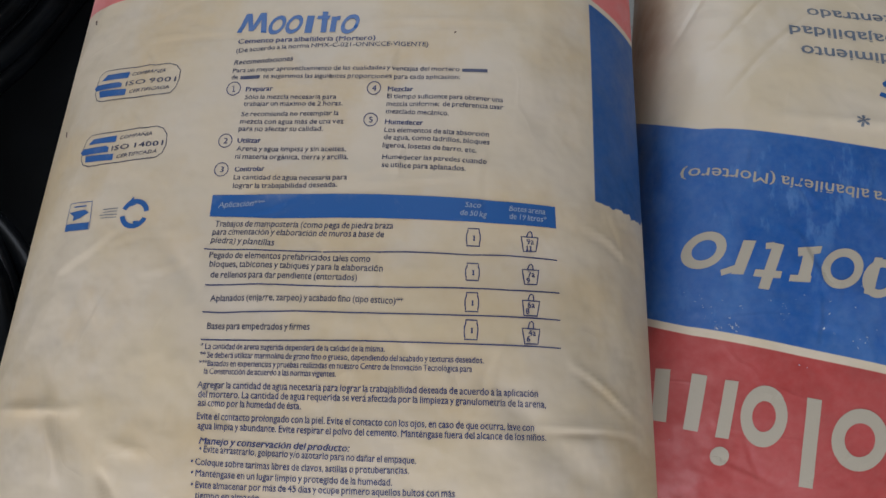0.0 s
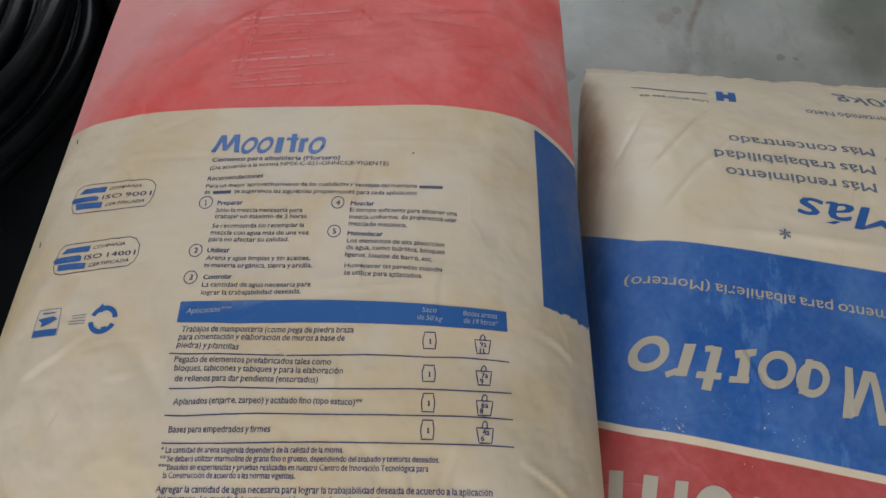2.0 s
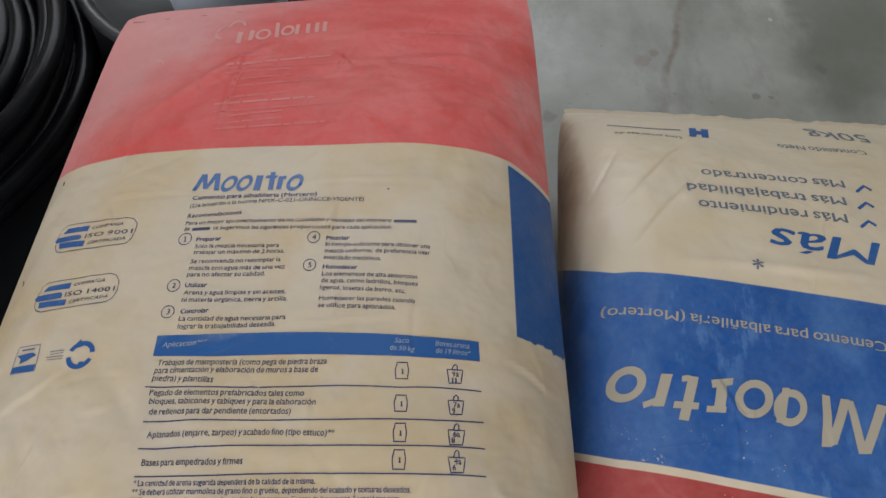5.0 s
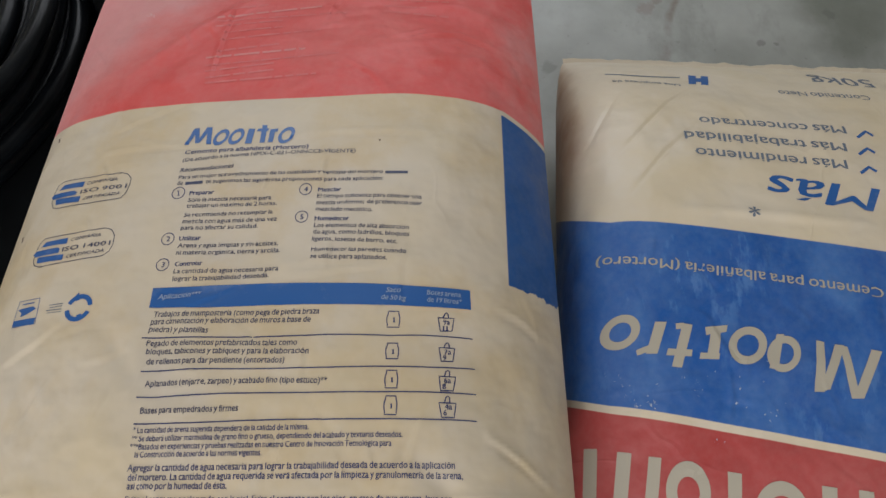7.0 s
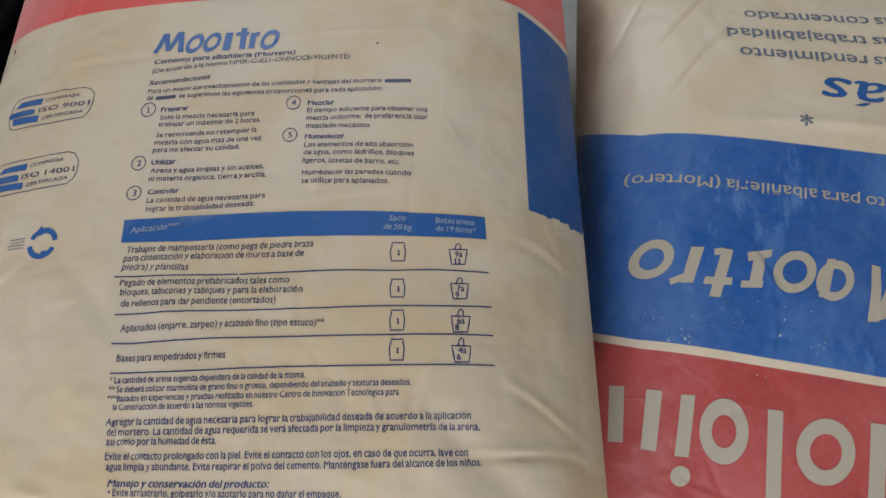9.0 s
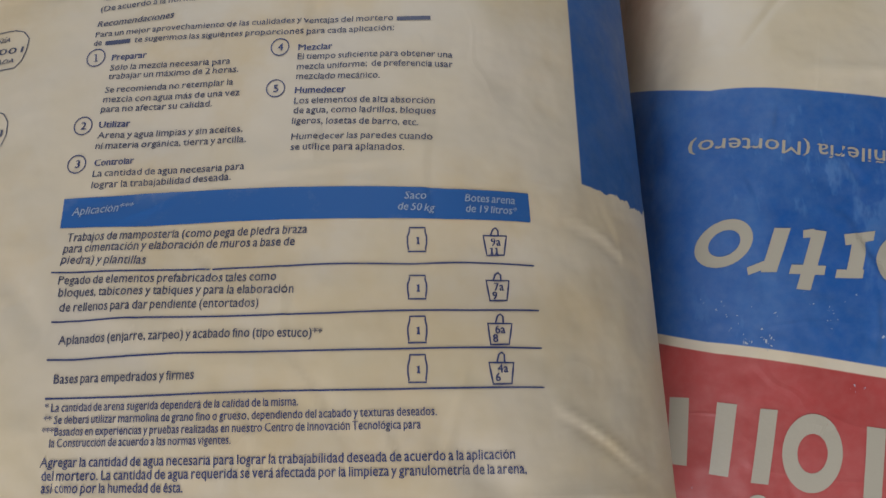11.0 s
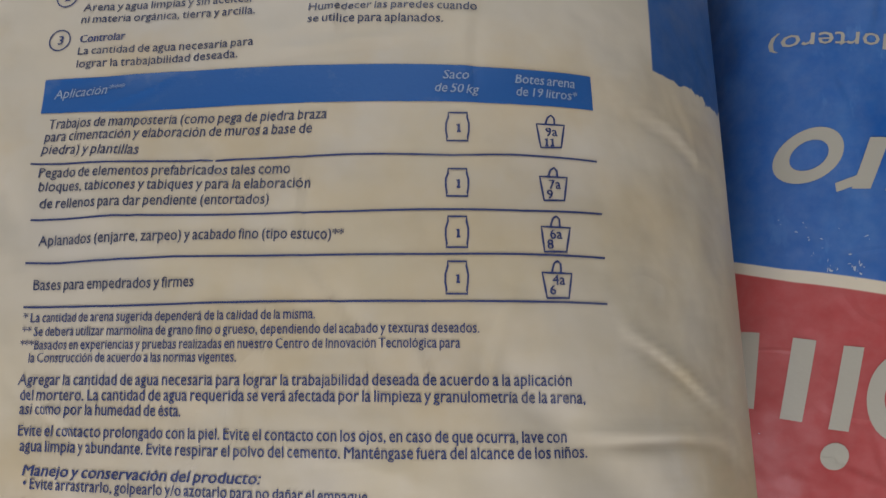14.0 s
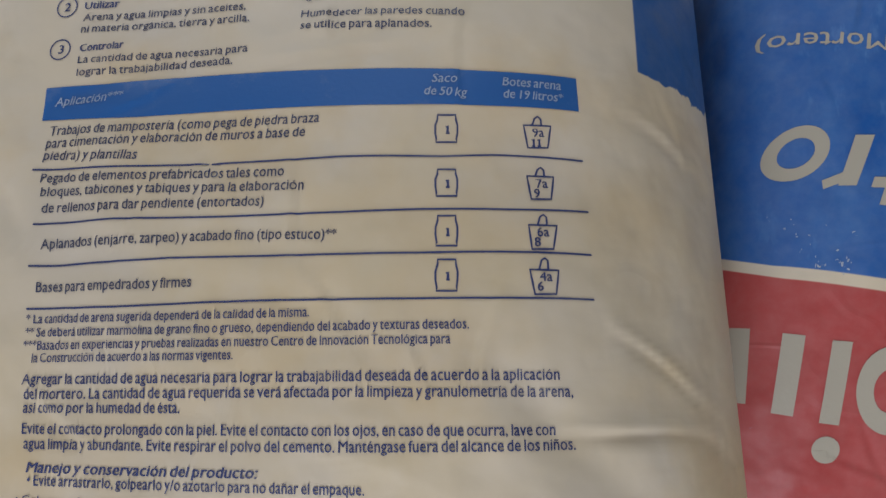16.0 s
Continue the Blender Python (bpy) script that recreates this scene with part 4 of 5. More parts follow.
print_ring(SACK1, 'brand_ring', INK_BLUE, (-0.0735, 0.3337), 0.0065, 0.0089, 0.42, 0, 360, -2.6, 0.22)
# ---- pale print in the red field ----
print_ring(SACK1, 'brand_arc', INK_PALE, (-0.1842, 0.5627), 0.0098, 0.0145, 0.3, 60, 270, -2.3, 0)
print_ring(SACK1, 'brand_arc', INK_PALE, (-0.1731, 0.5728), 0.0097, 0.0153, 0.3, 10, 170, -1.2, 0)
print_shape(SACK1, 'brand_block', INK_PALE, [(-0.169, 0.5621), (-0.1635, 0.5619), (-0.1615, 0.539), (-0.1668, 0.5391)])
print_shape(SACK1, 'brand_block', INK_PALE, [(-0.1562, 0.5642), (-0.1514, 0.5641), (-0.1501, 0.5434), (-0.1548, 0.5434)])
print_shape(SACK1, 'brand_block', INK_PALE, [(-0.1314, 0.5789), (-0.1272, 0.579), (-0.1231, 0.547), (-0.1274, 0.5474)])
print_shape(SACK1, 'brand_block', INK_PALE, [(-0.1086, 0.5728), (-0.1044, 0.5728), (-0.1029, 0.5522), (-0.1069, 0.5516)])
print_shape(SACK1, 'brand_block', INK_PALE, [(-0.0974, 0.574), (-0.0932, 0.574), (-0.0914, 0.5539), (-0.0956, 0.5539)])
print_shape(SACK1, 'brand_block', INK_PALE, [(-0.0879, 0.5753), (-0.0837, 0.5754), (-0.0822, 0.5551), (-0.0863, 0.5551)])
print_shape(SACK1, 'brand_block', INK_PALE, [(-0.0797, 0.5768), (-0.0755, 0.5769), (-0.074, 0.5562), (-0.0782, 0.5562)])
print_ring(SACK1, 'brand_ring', INK_PALE, (-0.1406, 0.5547), 0.0083, 0.0108, 0.38, 0, 360, 0.0, 0)
print_ring(SACK1, 'brand_ring', INK_PALE, (-0.1156, 0.5606), 0.0072, 0.0110, 0.42, 0, 360, 0.0, 0)
print_bar(SACK1, 'text_bar', 2.3, INK_FAINT, [(-0.1674, 0.5113), (-0.1589, 0.5102)])
print_bar(SACK1, 'text_bar', 2.3, INK_FAINT, [(-0.1556, 0.5092), (-0.131, 0.5148)])
print_bar(SACK1, 'text_bar', 2.3, INK_FAINT, [(-0.1283, 0.5153), (-0.1184, 0.5168)])
print_bar(SACK1, 'text_bar', 2.8, INK_ROSE, [(-0.1653, 0.4952), (-0.158, 0.4968)])
print_bar(SACK1, 'text_bar', 2.8, INK_ROSE, [(-0.1555, 0.4976), (-0.1311, 0.5024)])
print_bar(SACK1, 'text_bar', 2.8, INK_ROSE, [(-0.1283, 0.5026), (-0.116, 0.5034)])
print_bar(SACK1, 'text_bar', 2.8, INK_ROSE, [(-0.1132, 0.5036), (-0.0878, 0.5062)])
print_bar(SACK1, 'text_bar', 2.8, INK_ROSE, [(-0.0851, 0.5065), (-0.0634, 0.5085)])
print_bar(SACK1, 'text_bar', 1.9, INK_FAINT, [(-0.1634, 0.4906), (-0.139, 0.494)])
print_bar(SACK1, 'text_bar', 1.9, INK_FAINT, [(-0.1362, 0.494), (-0.1171, 0.4938)])
print_bar(SACK1, 'text_bar', 1.9, INK_FAINT, [(-0.1143, 0.4938), (-0.0955, 0.4942)])
print_bar(SACK1, 'text_bar', 1.9, INK_FAINT, [(-0.0928, 0.4943), (-0.0673, 0.4946)])
print_bar(SACK1, 'text_bar', 1.9, INK_FAINT, [(-0.0645, 0.4946), (-0.0523, 0.4944)])
print_bar(SACK1, 'text_bar', 1.9, INK_FAINT, [(-0.0495, 0.4944), (-0.0368, 0.4946)])
print_bar(SACK1, 'text_bar', 1.9, INK_FAINT, [(-0.165, 0.4838), (-0.1403, 0.4863)])
print_bar(SACK1, 'text_bar', 1.9, INK_FAINT, [(-0.1375, 0.4863), (-0.1253, 0.4865)])
print_bar(SACK1, 'text_bar', 1.9, INK_FAINT, [(-0.1225, 0.4866), (-0.0995, 0.4879)])
print_bar(SACK1, 'text_bar', 1.9, INK_FAINT, [(-0.1549, 0.474), (-0.1428, 0.4745)])
print_bar(SACK1, 'text_bar', 1.9, INK_FAINT, [(-0.1401, 0.4746), (-0.1087, 0.4765)])
print_bar(SACK1, 'text_bar', 1.9, INK_FAINT, [(-0.106, 0.4768), (-0.0979, 0.4775)])
print_bar(SACK1, 'text_bar', 2.2, INK_FAINT, [(-0.1567, 0.4624), (-0.1319, 0.4635)])
print_bar(SACK1, 'text_bar', 2.2, INK_FAINT, [(-0.1292, 0.4637), (-0.0983, 0.4663)])
print_bar(SACK1, 'text_bar', 2.2, INK_FAINT, [(-0.0956, 0.4666), (-0.0882, 0.4673)])
print_bar(SACK1, 'text_bar', 2.2, INK_FAINT, [(-0.0855, 0.4675), (-0.0781, 0.4683)])
print_bar(SACK1, 'text_bar', 2.2, INK_FAINT, [(-0.0754, 0.4685), (-0.0679, 0.4692)])
print_bar(SACK1, 'text_bar', 2.2, INK_FAINT, [(-0.0653, 0.4694), (-0.0599, 0.4699)])
print_bar(SACK1, 'text_bar', 2.6, INK_FAINT, [(-0.1557, 0.4452), (-0.1377, 0.4465)])
print_bar(SACK1, 'text_bar', 2.6, INK_FAINT, [(-0.1351, 0.4467), (-0.1171, 0.4481)])
print_bar(SACK1, 'text_bar', 2.6, INK_FAINT, [(-0.1145, 0.4483), (-0.0968, 0.4501)])
print_bar(SACK1, 'text_bar', 2.8, INK_ROSE, [(-0.1645, 0.4364), (-0.1402, 0.4374)])
print_bar(SACK1, 'text_bar', 2.8, INK_ROSE, [(-0.1376, 0.4375), (-0.1134, 0.4387)])
print_bar(SACK1, 'text_bar', 2.8, INK_ROSE, [(-0.1108, 0.4388), (-0.0931, 0.44)])
print_bar(SACK1, 'text_bar', 2.8, INK_ROSE, [(-0.0905, 0.4402), (-0.079, 0.4408)])
print_bar(SACK1, 'text_bar', 2.8, INK_ROSE, [(-0.0764, 0.441), (-0.0706, 0.4413)])
print_bar(SACK1, 'text_bar', 1.9, INK_FAINT, [(-0.163, 0.4252), (-0.139, 0.4262)])
print_bar(SACK1, 'text_bar', 1.9, INK_FAINT, [(-0.1364, 0.4263), (-0.1126, 0.4277)])
print_bar(SACK1, 'text_bar', 1.9, INK_FAINT, [(-0.11, 0.4279), (-0.0925, 0.4291)])
print_bar(SACK1, 'text_bar', 1.9, INK_FAINT, [(-0.0899, 0.4292), (-0.0785, 0.4298)])
print_bar(SACK1, 'text_bar', 1.9, INK_FAINT, [(-0.0759, 0.4299), (-0.0522, 0.4314)])
print_bar(SACK1, 'text_bar', 1.9, INK_FAINT, [(-0.0497, 0.4317), (-0.0384, 0.4326)])
print_bar(SACK1, 'text_bar', 1.9, INK_FAINT, [(-0.1613, 0.4173), (-0.1499, 0.4181)])
print_bar(SACK1, 'text_bar', 1.9, INK_FAINT, [(-0.1473, 0.4183), (-0.1299, 0.4198)])
print_bar(SACK1, 'text_bar', 1.9, INK_FAINT, [(-0.1274, 0.4201), (-0.0978, 0.4232)])
print_bar(SACK1, 'text_bar', 2.2, INK_FAINT, [(-0.1592, 0.4081), (-0.1358, 0.4101)])
print_bar(SACK1, 'text_bar', 2.2, INK_FAINT, [(-0.1333, 0.4103), (-0.1222, 0.4114)])
print_bar(SACK1, 'text_bar', 2.2, INK_FAINT, [(-0.1196, 0.4117), (-0.0965, 0.4144)])
print_bar(SACK1, 'text_bar', 2.5, INK_FAINT, [(-0.1577, 0.4014), (-0.1282, 0.4024)])
print_bar(SACK1, 'text_bar', 2.5, INK_FAINT, [(-0.1256, 0.4025), (-0.0965, 0.4044)])
print_bar(SACK1, 'text_bar', 2.5, INK_FAINT, [(-0.094, 0.4045), (-0.0869, 0.4048)])
print_bar(SACK1, 'text_bar', 2.5, INK_FAINT, [(-0.0844, 0.4049), (-0.0772, 0.4051)])
print_bar(SACK1, 'text_bar', 2.5, INK_FAINT, [(-0.0747, 0.4051), (-0.0635, 0.4053)])
print_bar(SACK1, 'text_bar', 2.5, INK_FAINT, [(-0.061, 0.4054), (-0.0564, 0.4055)])
print_bar(SACK1, 'text_bar', 2.9, INK_FAINT, [(-0.0031, 0.5502), (0.0307, 0.5482)])
print_bar(SACK1, 'text_bar', 2.9, INK_FAINT, [(0.0336, 0.5482), (0.0418, 0.5481)])
print_bar(SACK1, 'text_bar', 2.9, INK_FAINT, [(0.0447, 0.548), (0.0787, 0.5497)])
print_bar(SACK1, 'text_bar', 2.5, INK_FAINT, [(-0.0023, 0.5155), (0.0102, 0.514)])
print_bar(SACK1, 'text_bar', 2.5, INK_FAINT, [(0.013, 0.5137), (0.0209, 0.5129)])
print_bar(SACK1, 'text_bar', 2.5, INK_FAINT, [(0.0237, 0.5127), (0.036, 0.5115)])
print_bar(SACK1, 'text_bar', 2.5, INK_FAINT, [(0.0388, 0.5112), (0.0512, 0.5102)])
print_bar(SACK1, 'text_bar', 2.5, INK_FAINT, [(0.054, 0.51), (0.0613, 0.5098)])
print_bar(SACK1, 'text_bar', 2.2, INK_FAINT, [(-0.0016, 0.5045), (0.0307, 0.4998)])
print_bar(SACK1, 'text_bar', 2.2, INK_FAINT, [(0.0335, 0.4995), (0.0401, 0.4992)])
print_bar(SACK1, 'text_bar', 2.9, INK_FAINT, [(-0.0011, 0.4954), (0.0244, 0.4904)])
print_bar(SACK1, 'text_bar', 2.9, INK_FAINT, [(0.0271, 0.49), (0.0348, 0.4889)])
print_bar(SACK1, 'text_bar', 2.9, INK_FAINT, [(0.0375, 0.4886), (0.0496, 0.4876)])
print_bar(SACK1, 'text_bar', 2.9, INK_FAINT, [(0.0524, 0.4875), (0.0612, 0.4873)])
# ---- nicks, flakes and stitching of the tall sack ----
print_shape(SACK1, 'paper_nick', M_THREAD, [(-0.3094, 0.2659), (-0.3074, 0.2656), (-0.3057, 0.2599), (-0.3076, 0.2601)])
print_shape(SACK1, 'paper_nick', M_THREAD, [(0.0046, 0.325), (0.0062, 0.3255), (0.0063, 0.324), (0.0047, 0.3234)])
print_shape(SACK1, 'paper_nick', M_THREAD, [(-0.3072, 0.3731), (-0.3044, 0.3723), (-0.3034, 0.3672), (-0.3051, 0.3674)])
print_bar(SACK1, 'stitch', 0.8, M_THREAD, [(-0.2974, 0.598), (-0.2841, 0.5976)])
print_bar(SACK1, 'stitch', 0.8, M_THREAD, [(-0.2612, 0.5997), (-0.2562, 0.6003)])
print_bar(SACK1, 'stitch', 0.8, M_THREAD, [(-0.2219, 0.6031), (-0.2145, 0.6038)])
print_bar(SACK1, 'stitch', 0.8, M_THREAD, [(-0.1821, 0.6077), (-0.1761, 0.609)])
# ---- print on the low sack ----
text_line(SACK2, '50kg', 25, INK_SLATE, [(0.5203, 0.4985), (0.4557, 0.5055)], bold=0.01)
text_line(SACK2, 'Contenido Neto', 10, INK_SLATE, [(0.4965, 0.4564), (0.4039, 0.4644)])
text_line(SACK2, 'Más concentrado', 11.6, INK_SLATE, [(0.4489, 0.4038), (0.3061, 0.4119)], bold=0.03)
text_line(SACK2, 'Más trabajabilidad', 11.6, INK_SLATE, [(0.442, 0.3807), (0.2874, 0.3914)], bold=0.03)
text_line(SACK2, 'Más rendimiento', 11.6, INK_SLATE, [(0.4365, 0.3595), (0.2941, 0.3702)], bold=0.03)
text_line(SACK2, 'Más', 28, INK_BLUE, [(0.4605, 0.3279), (0.356, 0.3411)], bold=0.03, lean=0.2)
text_line(SACK2, '*', 19, INK_SLATE, [(0.344, 0.311), (0.3335, 0.3132)], bold=0.03)
print_outline(SACK2, 'tick_mark', 3.0, INK_BLUE, [(0.4569, 0.3885), (0.4681, 0.3975), (0.4739, 0.3917)], False)
print_outline(SACK2, 'tick_mark', 3.0, INK_BLUE, [(0.4514, 0.3669), (0.462, 0.3751), (0.4682, 0.3699)], False)
print_outline(SACK2, 'tick_mark', 3.0, INK_BLUE, [(0.4466, 0.345), (0.4565, 0.3525), (0.4628, 0.3477)], False)
print_shape(SACK2, 'brand_block', INK_BLUE, [(0.3171, 0.4915), (0.3252, 0.4913), (0.3187, 0.4695), (0.3108, 0.4697)])
print_shape(SACK2, 'brand_block', INK_BLUE, [(0.3306, 0.4912), (0.3387, 0.491), (0.3319, 0.4693), (0.3240, 0.4694)])
print_shape(SACK2, 'brand_block', INK_BLUE, [(0.3230, 0.4850), (0.3290, 0.4849), (0.3260, 0.4755), (0.3202, 0.4756)])
text_line(SACK2, 'Una empresa de', 5, INK_SLATE, [(0.3013, 0.4678), (0.2331, 0.4798)])
print_bar(SACK2, 'text_bar', 2.4, INK_SLATE, [(0.3055, 0.4842), (0.2623, 0.4872), (0.2287, 0.4969)])
text_line(SACK2, 'Cemento para albañilería (Mortero)', 9.8, INK_CREAM, [(0.4404, 0.231), (0.3348, 0.2437), (0.1936, 0.2634)])
print_ring(SACK2, 'brand_ring', INK_CREAM, (0.2078, 0.1932), 0.0155, 0.0151, 0.45, 0, 360, -6.3, 0.25)
print_shape(SACK2, 'brand_block', INK_CREAM, [(0.237, 0.2003), (0.2468, 0.1999), (0.2368, 0.1735), (0.2275, 0.1738)])
print_shape(SACK2, 'brand_block', INK_CREAM, [(0.2195, 0.1771), (0.2313, 0.1811), (0.23, 0.1756), (0.2201, 0.1724)])
print_shape(SACK2, 'brand_block', INK_CREAM, [(0.26, 0.1987), (0.2684, 0.1971), (0.2565, 0.1619), (0.2482, 0.163)])
print_shape(SACK2, 'brand_block', INK_CREAM, [(0.2461, 0.1778), (0.2666, 0.1764), (0.2652, 0.1709), (0.2442, 0.1723)])
print_shape(SACK2, 'brand_block', INK_CREAM, [(0.2542, 0.1983), (0.261, 0.1991), (0.2605, 0.1938), (0.2538, 0.1935)])
print_shape(SACK2, 'brand_block', INK_CREAM, [(0.2788, 0.1951), (0.2984, 0.1971), (0.2967, 0.1913), (0.2788, 0.1882)])
print_shape(SACK2, 'brand_block', INK_CREAM, [(0.2829, 0.1902), (0.2918, 0.1912), (0.2876, 0.1705), (0.2784, 0.1725)])
print_shape(SACK2, 'brand_block', INK_CREAM, [(0.2729, 0.174), (0.2892, 0.1732), (0.288, 0.1683), (0.2716, 0.1689)])
print_ring(SACK2, 'brand_ring', INK_CREAM, (0.3136, 0.18), 0.0165, 0.0159, 0.42, 0, 360, 0.3, 0.2)
print_ring(SACK2, 'brand_ring', INK_CREAM, (0.3435, 0.1731), 0.0143, 0.0151, 0.42, 0, 360, 0.0, 0.2)
print_shape(SACK2, 'brand_block', INK_CREAM, [(0.3394, 0.1895), (0.3456, 0.1895), (0.3368, 0.1599), (0.3293, 0.1612)])
print_shape(SACK2, 'brand_block', INK_CREAM, [(0.3728, 0.1847), (0.3795, 0.1834), (0.3754, 0.143), (0.3663, 0.1429)])
print_shape(SACK2, 'brand_block', INK_CREAM, [(0.3888, 0.1818), (0.3971, 0.181), (0.38, 0.1449), (0.3701, 0.143)])
print_shape(SACK2, 'brand_block', INK_CREAM, [(0.3926, 0.1809), (0.3995, 0.1801), (0.4056, 0.1381), (0.3978, 0.138)])
print_shape(SACK2, 'brand_block', INK_CREAM, [(0.4203, 0.1781), (0.4294, 0.1764), (0.4085, 0.1382), (0.3992, 0.1381)])
print_shape(SACK2, 'brand_block', INK_CREAM, [(0.1999, 0.097), (0.2113, 0.0953), (0.2056, 0.0518), (0.1945, 0.0537)])
print_shape(SACK2, 'brand_block', INK_CREAM, [(0.1744, 0.1017), (0.1845, 0.1003), (0.182, 0.0587), (0.1716, 0.0602)])
print_shape(SACK2, 'brand_block', INK_CREAM, [(0.225, 0.0925), (0.2353, 0.0915), (0.2296, 0.047), (0.219, 0.0483)])
print_ring(SACK2, 'brand_dot', INK_CREAM, (0.2233, 0.0336), 0.0075, 0.0074, 1.0, 0, 360, 2.3, 0)
print_ring(SACK2, 'brand_ring', INK_CREAM, (0.256, 0.0653), 0.0182, 0.0236, 0.5, 0, 360, 1.9, 0)
print_shape(SACK2, 'brand_block', INK_CREAM, [(0.2888, 0.081), (0.3003, 0.0793), (0.2975, 0.0111), (0.2864, 0.0124)])
print_ring(SACK2, 'brand_ring', INK_CREAM, (0.3317, 0.0499), 0.0220, 0.0240, 0.46, 0, 360, 2.1, 0)
print_shape(SACK2, 'brand_block', INK_CREAM, [(0.3656, 0.0705), (0.3779, 0.0688), (0.3745, -0.0028), (0.3621, -0.0012)])
print_shape(SACK2, 'brand_block', INK_CREAM, [(0.3954, 0.0673), (0.4078, 0.0656), (0.4048, -0.006), (0.3923, -0.0043)])
# ---- scuffed-off flecks on the low sack ----
def fleck_cluster(sack, cx, cy, count, spread, size, rnd, material=INK_CHIP):
    """Ragged chips of bare paper where the print has been scratched off."""
    flat, faces = [], []
    for _ in range(max(1, int(count * 0.8))):
        ox, oy = cx + rnd.gauss(0, spread), cy + rnd.gauss(0, spread)
        r, squash, turn = size * rnd.choice((0.35, 0.5, 0.7, 1.0)), rnd.uniform(0.2, 0.7), rnd.uniform(0, 3.14)
        n, first = rnd.randint(5, 8), len(flat)
        for i in range(n):
            a, k = 2 * math.pi * i / n, r * rnd.uniform(0.5, 1.2)
            px, py = k * math.cos(a), k * squash * math.sin(a)
            flat.append((ox + px * math.cos(turn) - py * math.sin(turn), oy + px * math.sin(turn) + py * math.cos(turn)))
        faces.append(tuple(range(first, first + n)))
    sack.layer += 1
    return draped(sack, "paper_flecks", flat, faces, material, LIFT + 0.00012)


fleck_rnd = random.Random(17)
fleck_cluster(SACK1, -0.2420, 0.5190, 14, 0.0028, 0.0016, fleck_rnd, INK_FLAKE)
fleck_cluster(SACK1, -0.2185, 0.5700, 4, 0.0015, 0.0012, fleck_rnd, INK_FLAKE)
for cx, cy, count, spread, size in ((0.1942, 0.1596, 3, 0.002, 0.0012), (0.2043, 0.153, 5, 0.003, 0.0009), (0.2101, 0.147, 6, 0.002, 0.0011), (0.2180, 0.1330, 9, 0.0022, 0.0014),
                                    (0.2285, 0.1335, 11, 0.0028, 0.0016), (0.2272, 0.1316, 7, 0.0035, 0.0010), (0.2347, 0.1502, 3, 0.002, 0.0012), (0.2824, 0.1050, 5, 0.003, 0.0012),
                                    (0.2752, 0.1598, 3, 0.004, 0.0010), (0.2722, 0.1425, 5, 0.003, 0.0011), (0.2195, 0.154, 2, 0.002, 0.0009), (0.1858, 0.0446, 1, 0.001, 0.0010),
                                    (0.2570, 0.155, 4, 0.003, 0.0010), (0.2658, 0.149, 7, 0.003, 0.0013), (0.3318, 0.1272, 9, 0.006, 0.0014), (0.3050, 0.1360, 6, 0.006, 0.0013),
                                    (0.2088, 0.1418, 3, 0.002, 0.0009), (0.31, 0.155, 4, 0.008, 0.0012)):
    fleck_cluster(SACK2, cx, cy, count, spread, size, fleck_rnd)


# ---- coiled hoses ----
def hose_coil(centre, radius, wide, high, pipe, label, seed):
    """A coil of loose turns lying on the floor; each turn is a part."""
    rnd = random.Random(seed)
    thing = tagged(empty("hose_coil", (centre[0], centre[1], FLOOR)), label, "hose coil", "coils of hose")
    seg, ring = 72, 10
    for k in range(wide * high):
        r = radius - (k % wide) * pipe * 2.6 - (k // wide % 2) * pipe * 0.7 + rnd.uniform(-0.012, 0.012)
        ox, oy = rnd.uniform(-0.012, 0.012), rnd.uniform(-0.012, 0.012)
        level = pipe + 0.008 + (k // wide) * pipe * 1.8 + rnd.uniform(0, 0.004)
        lean_a, lean = rnd.uniform(0, 6.28), rnd.uniform(0.0, 0.010)
        verts, faces = [], []
        for i in range(seg):
            a = 2 * math.pi * i / seg
            wob = 1 + 0.012 * math.sin(3 * a + k) + 0.008 * math.sin(5 * a + 2 * k)
            c = Vector((ox + r * wob * math.cos(a), oy + r * wob * math.sin(a), level + lean * (1 + math.sin(a + lean_a))))
            way = Vector((math.cos(a), math.sin(a), 0))
            for j in range(ring):
                b = 2 * math.pi * j / ring
                verts.append(tuple(c + way * pipe * math.cos(b) + Vector((0, 0, pipe * math.sin(b)))))
        for i in range(seg):
            for j in range(ring):
                p, q = (i + 1) % seg, (j + 1) % ring
                faces.append((i * ring + j, p * ring + j, p * ring + q, i * ring + q))
        mesh_object("hose_turn", verts, faces, M_HOSE, thing)
    return thing


hose_coil((-0.72, 0.63), 0.290, 5, 5, 0.0120, "coil of thick black polythene hose lying on the added black sheet", 4)
hose_coil((-0.66, 0.07), 0.252, 4, 3, 0.0115, "low coil of glossy black hose beside the sacks", 9)


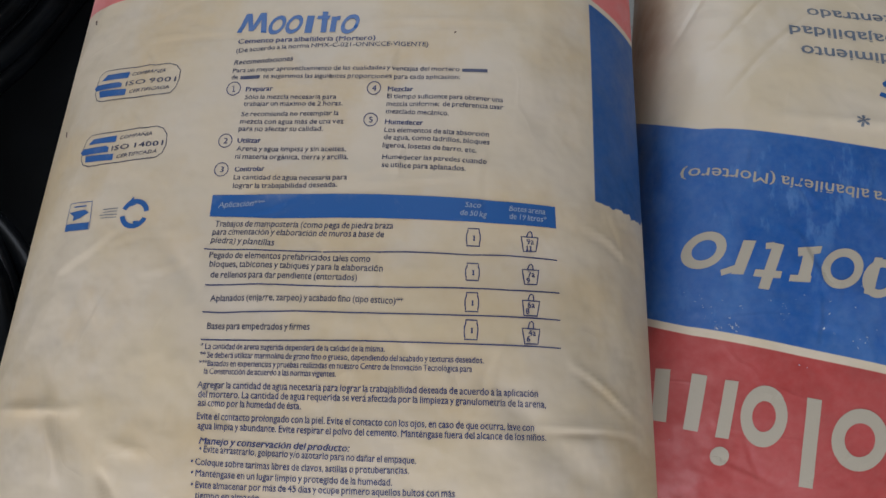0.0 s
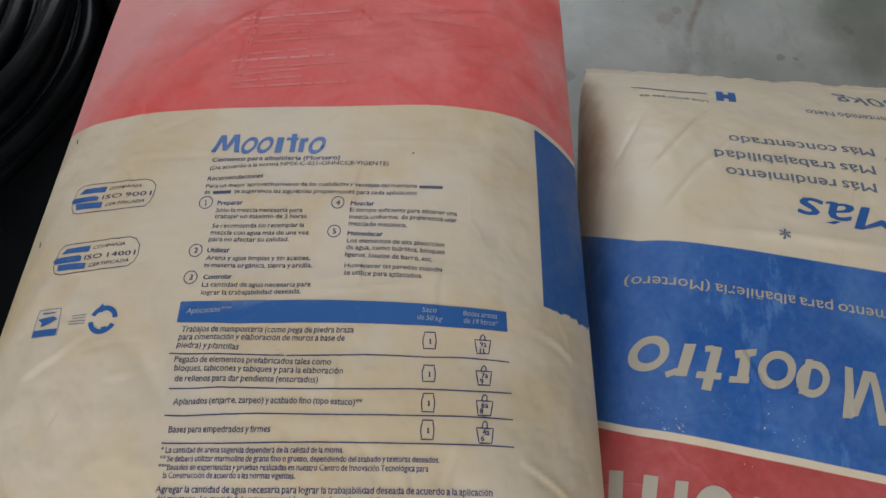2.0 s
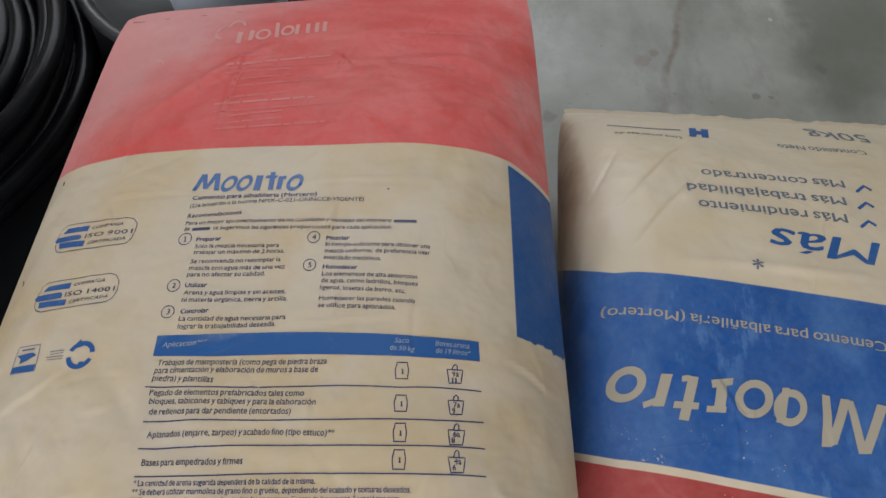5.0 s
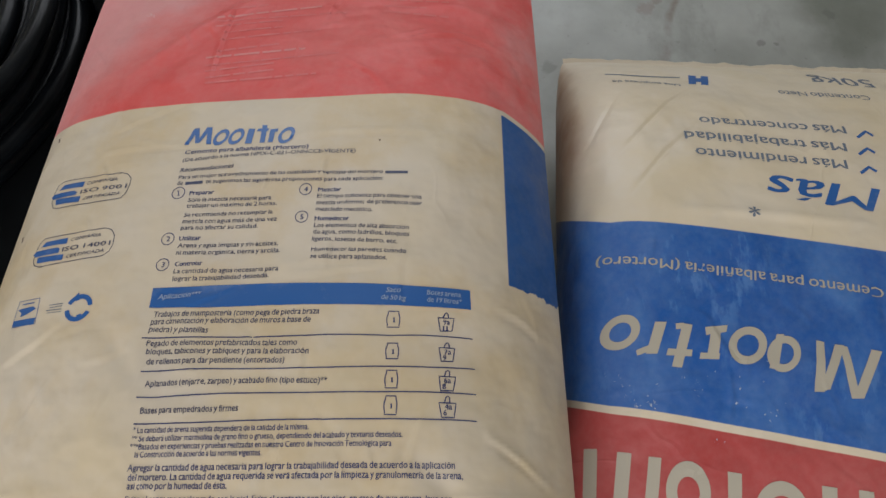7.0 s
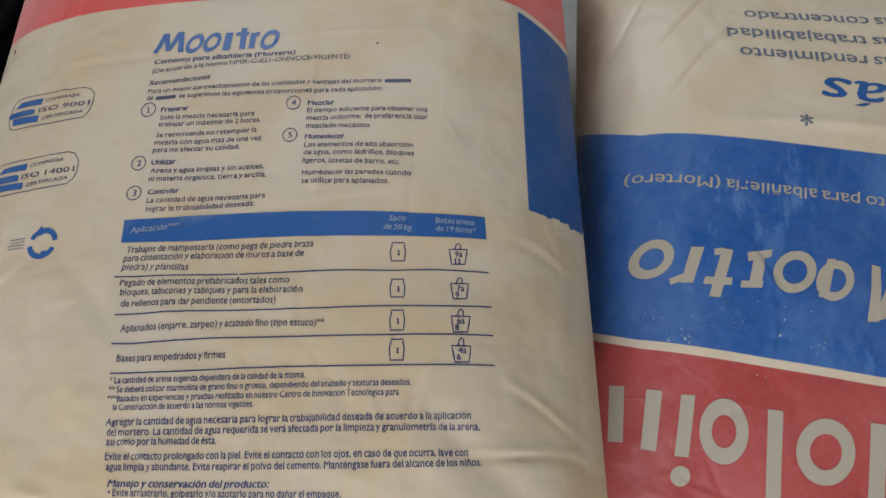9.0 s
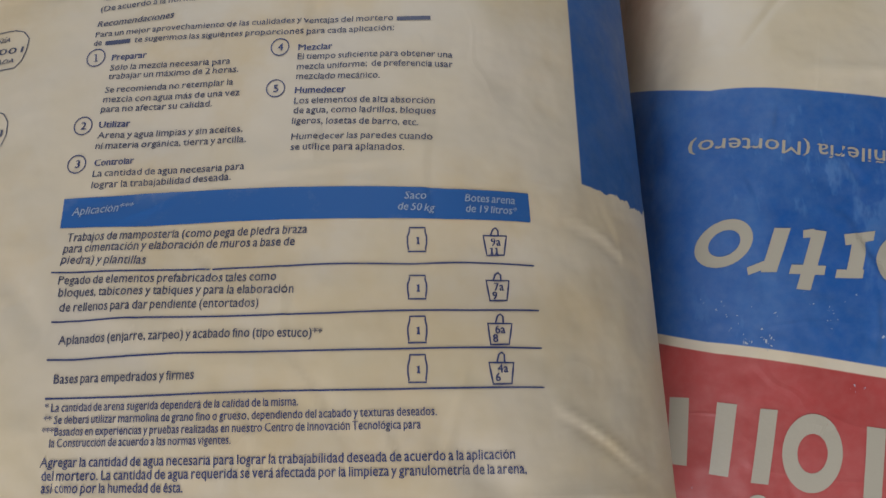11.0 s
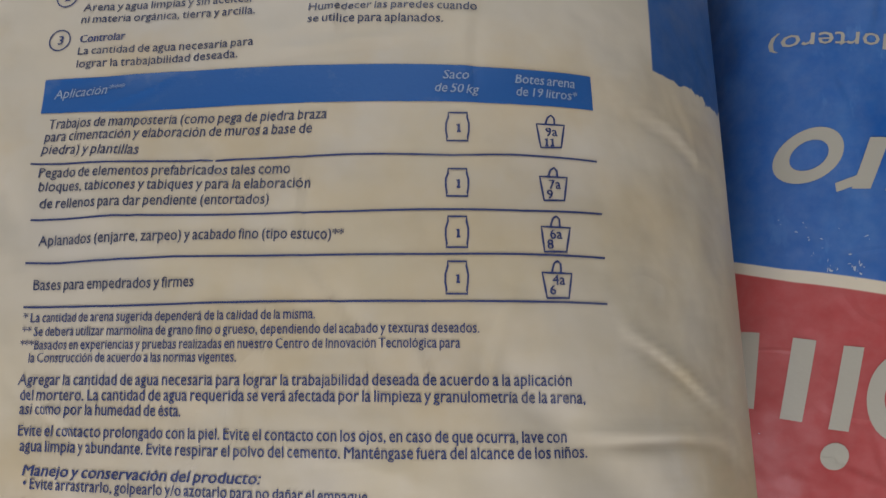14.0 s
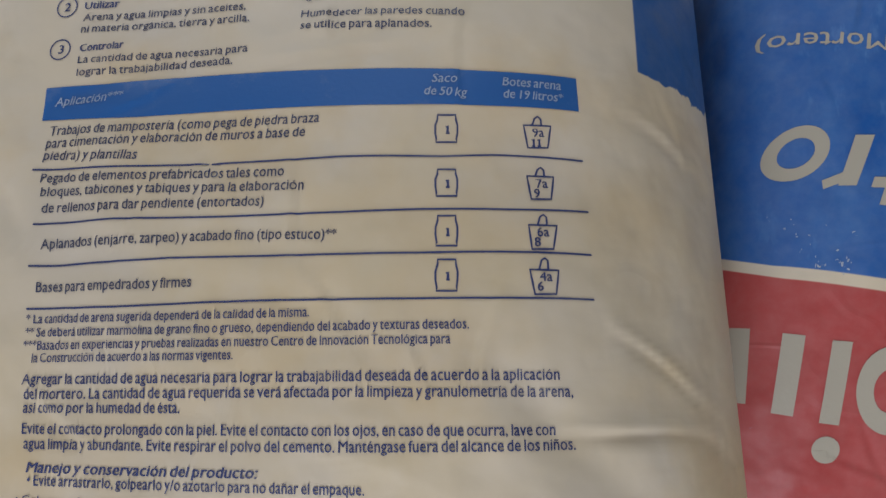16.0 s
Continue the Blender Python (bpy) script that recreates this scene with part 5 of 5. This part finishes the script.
# ---- black sheet under the hoses, also standing for deep shade on the floor ----
def sheeting(lo, hi, n=90):
    verts, faces = [], []
    for thick in (0.0, -0.003):
        for j in range(n + 1):
            for i in range(n + 1):
                x, y = lo[0] + (hi[0] - lo[0]) * i / n, lo[1] + (hi[1] - lo[1]) * j / n
                w = 0.5 + 0.5 * math.sin(34 * x + 9 * y + 2.5 * noise.noise(Vector((x * 5, y * 5, 1.0))))
                verts.append((x, y, FLOOR + 0.004 + thick + 0.003 * w ** 3))
    m = (n + 1) ** 2
    for j in range(n):
        for i in range(n):
            q = [j * (n + 1) + i, j * (n + 1) + i + 1, (j + 1) * (n + 1) + i + 1, (j + 1) * (n + 1) + i]
            faces += [q, [m + v for v in q[::-1]]]
    return tagged(mesh_object("shade_sheet", verts, faces, M_SHEET), "crumpled black sheet, added partly for the deep shade on the floor", "plastic sheet")


sheeting((-1.15, -0.30), (-0.085, 1.25))


# ---- tub and white container behind the sacks ----
def lathe(name, profile, material, parent, seg=64):
    verts, faces = [], []
    for i in range(seg):
        a = 2 * math.pi * i / seg
        verts += [(r * math.cos(a), r * math.sin(a), z) for r, z in profile]
    n = len(profile)
    for i in range(seg):
        p = (i + 1) % seg
        faces += [(i * n + j, p * n + j, p * n + j + 1, i * n + j + 1) for j in range(n - 1)]
    return mesh_object(name, verts, faces, material, parent)


tub = tagged(empty("plastic_tub", (-0.24, 0.868, FLOOR)), "dark grey round plastic tub with rolled rim", "tub")
lathe("tub_wall", [(0.0, 0.0), (0.195, 0.0), (0.205, 0.01), (0.232, 0.10), (0.227, 0.10), (0.20, 0.014), (0.0, 0.012)], M_TUB, tub)
lathe("rolled_rim", [(0.228, 0.097), (0.236, 0.095), (0.242, 0.101), (0.239, 0.109), (0.230, 0.111), (0.223, 0.105), (0.228, 0.097)], M_TUB, tub)
carton = tagged(empty("white_container", (-0.262, 0.868, FLOOR + 0.014)), "bluish white plastic container standing in the dark tub", "container")
box("container_body", (-0.075, -0.10, 0.0), (0.075, 0.10, 0.13), M_WHITE, carton, 0.012)
box("container_lid", (-0.079, -0.104, 0.128), (0.079, 0.104, 0.142), M_WHITE, carton, 0.005)
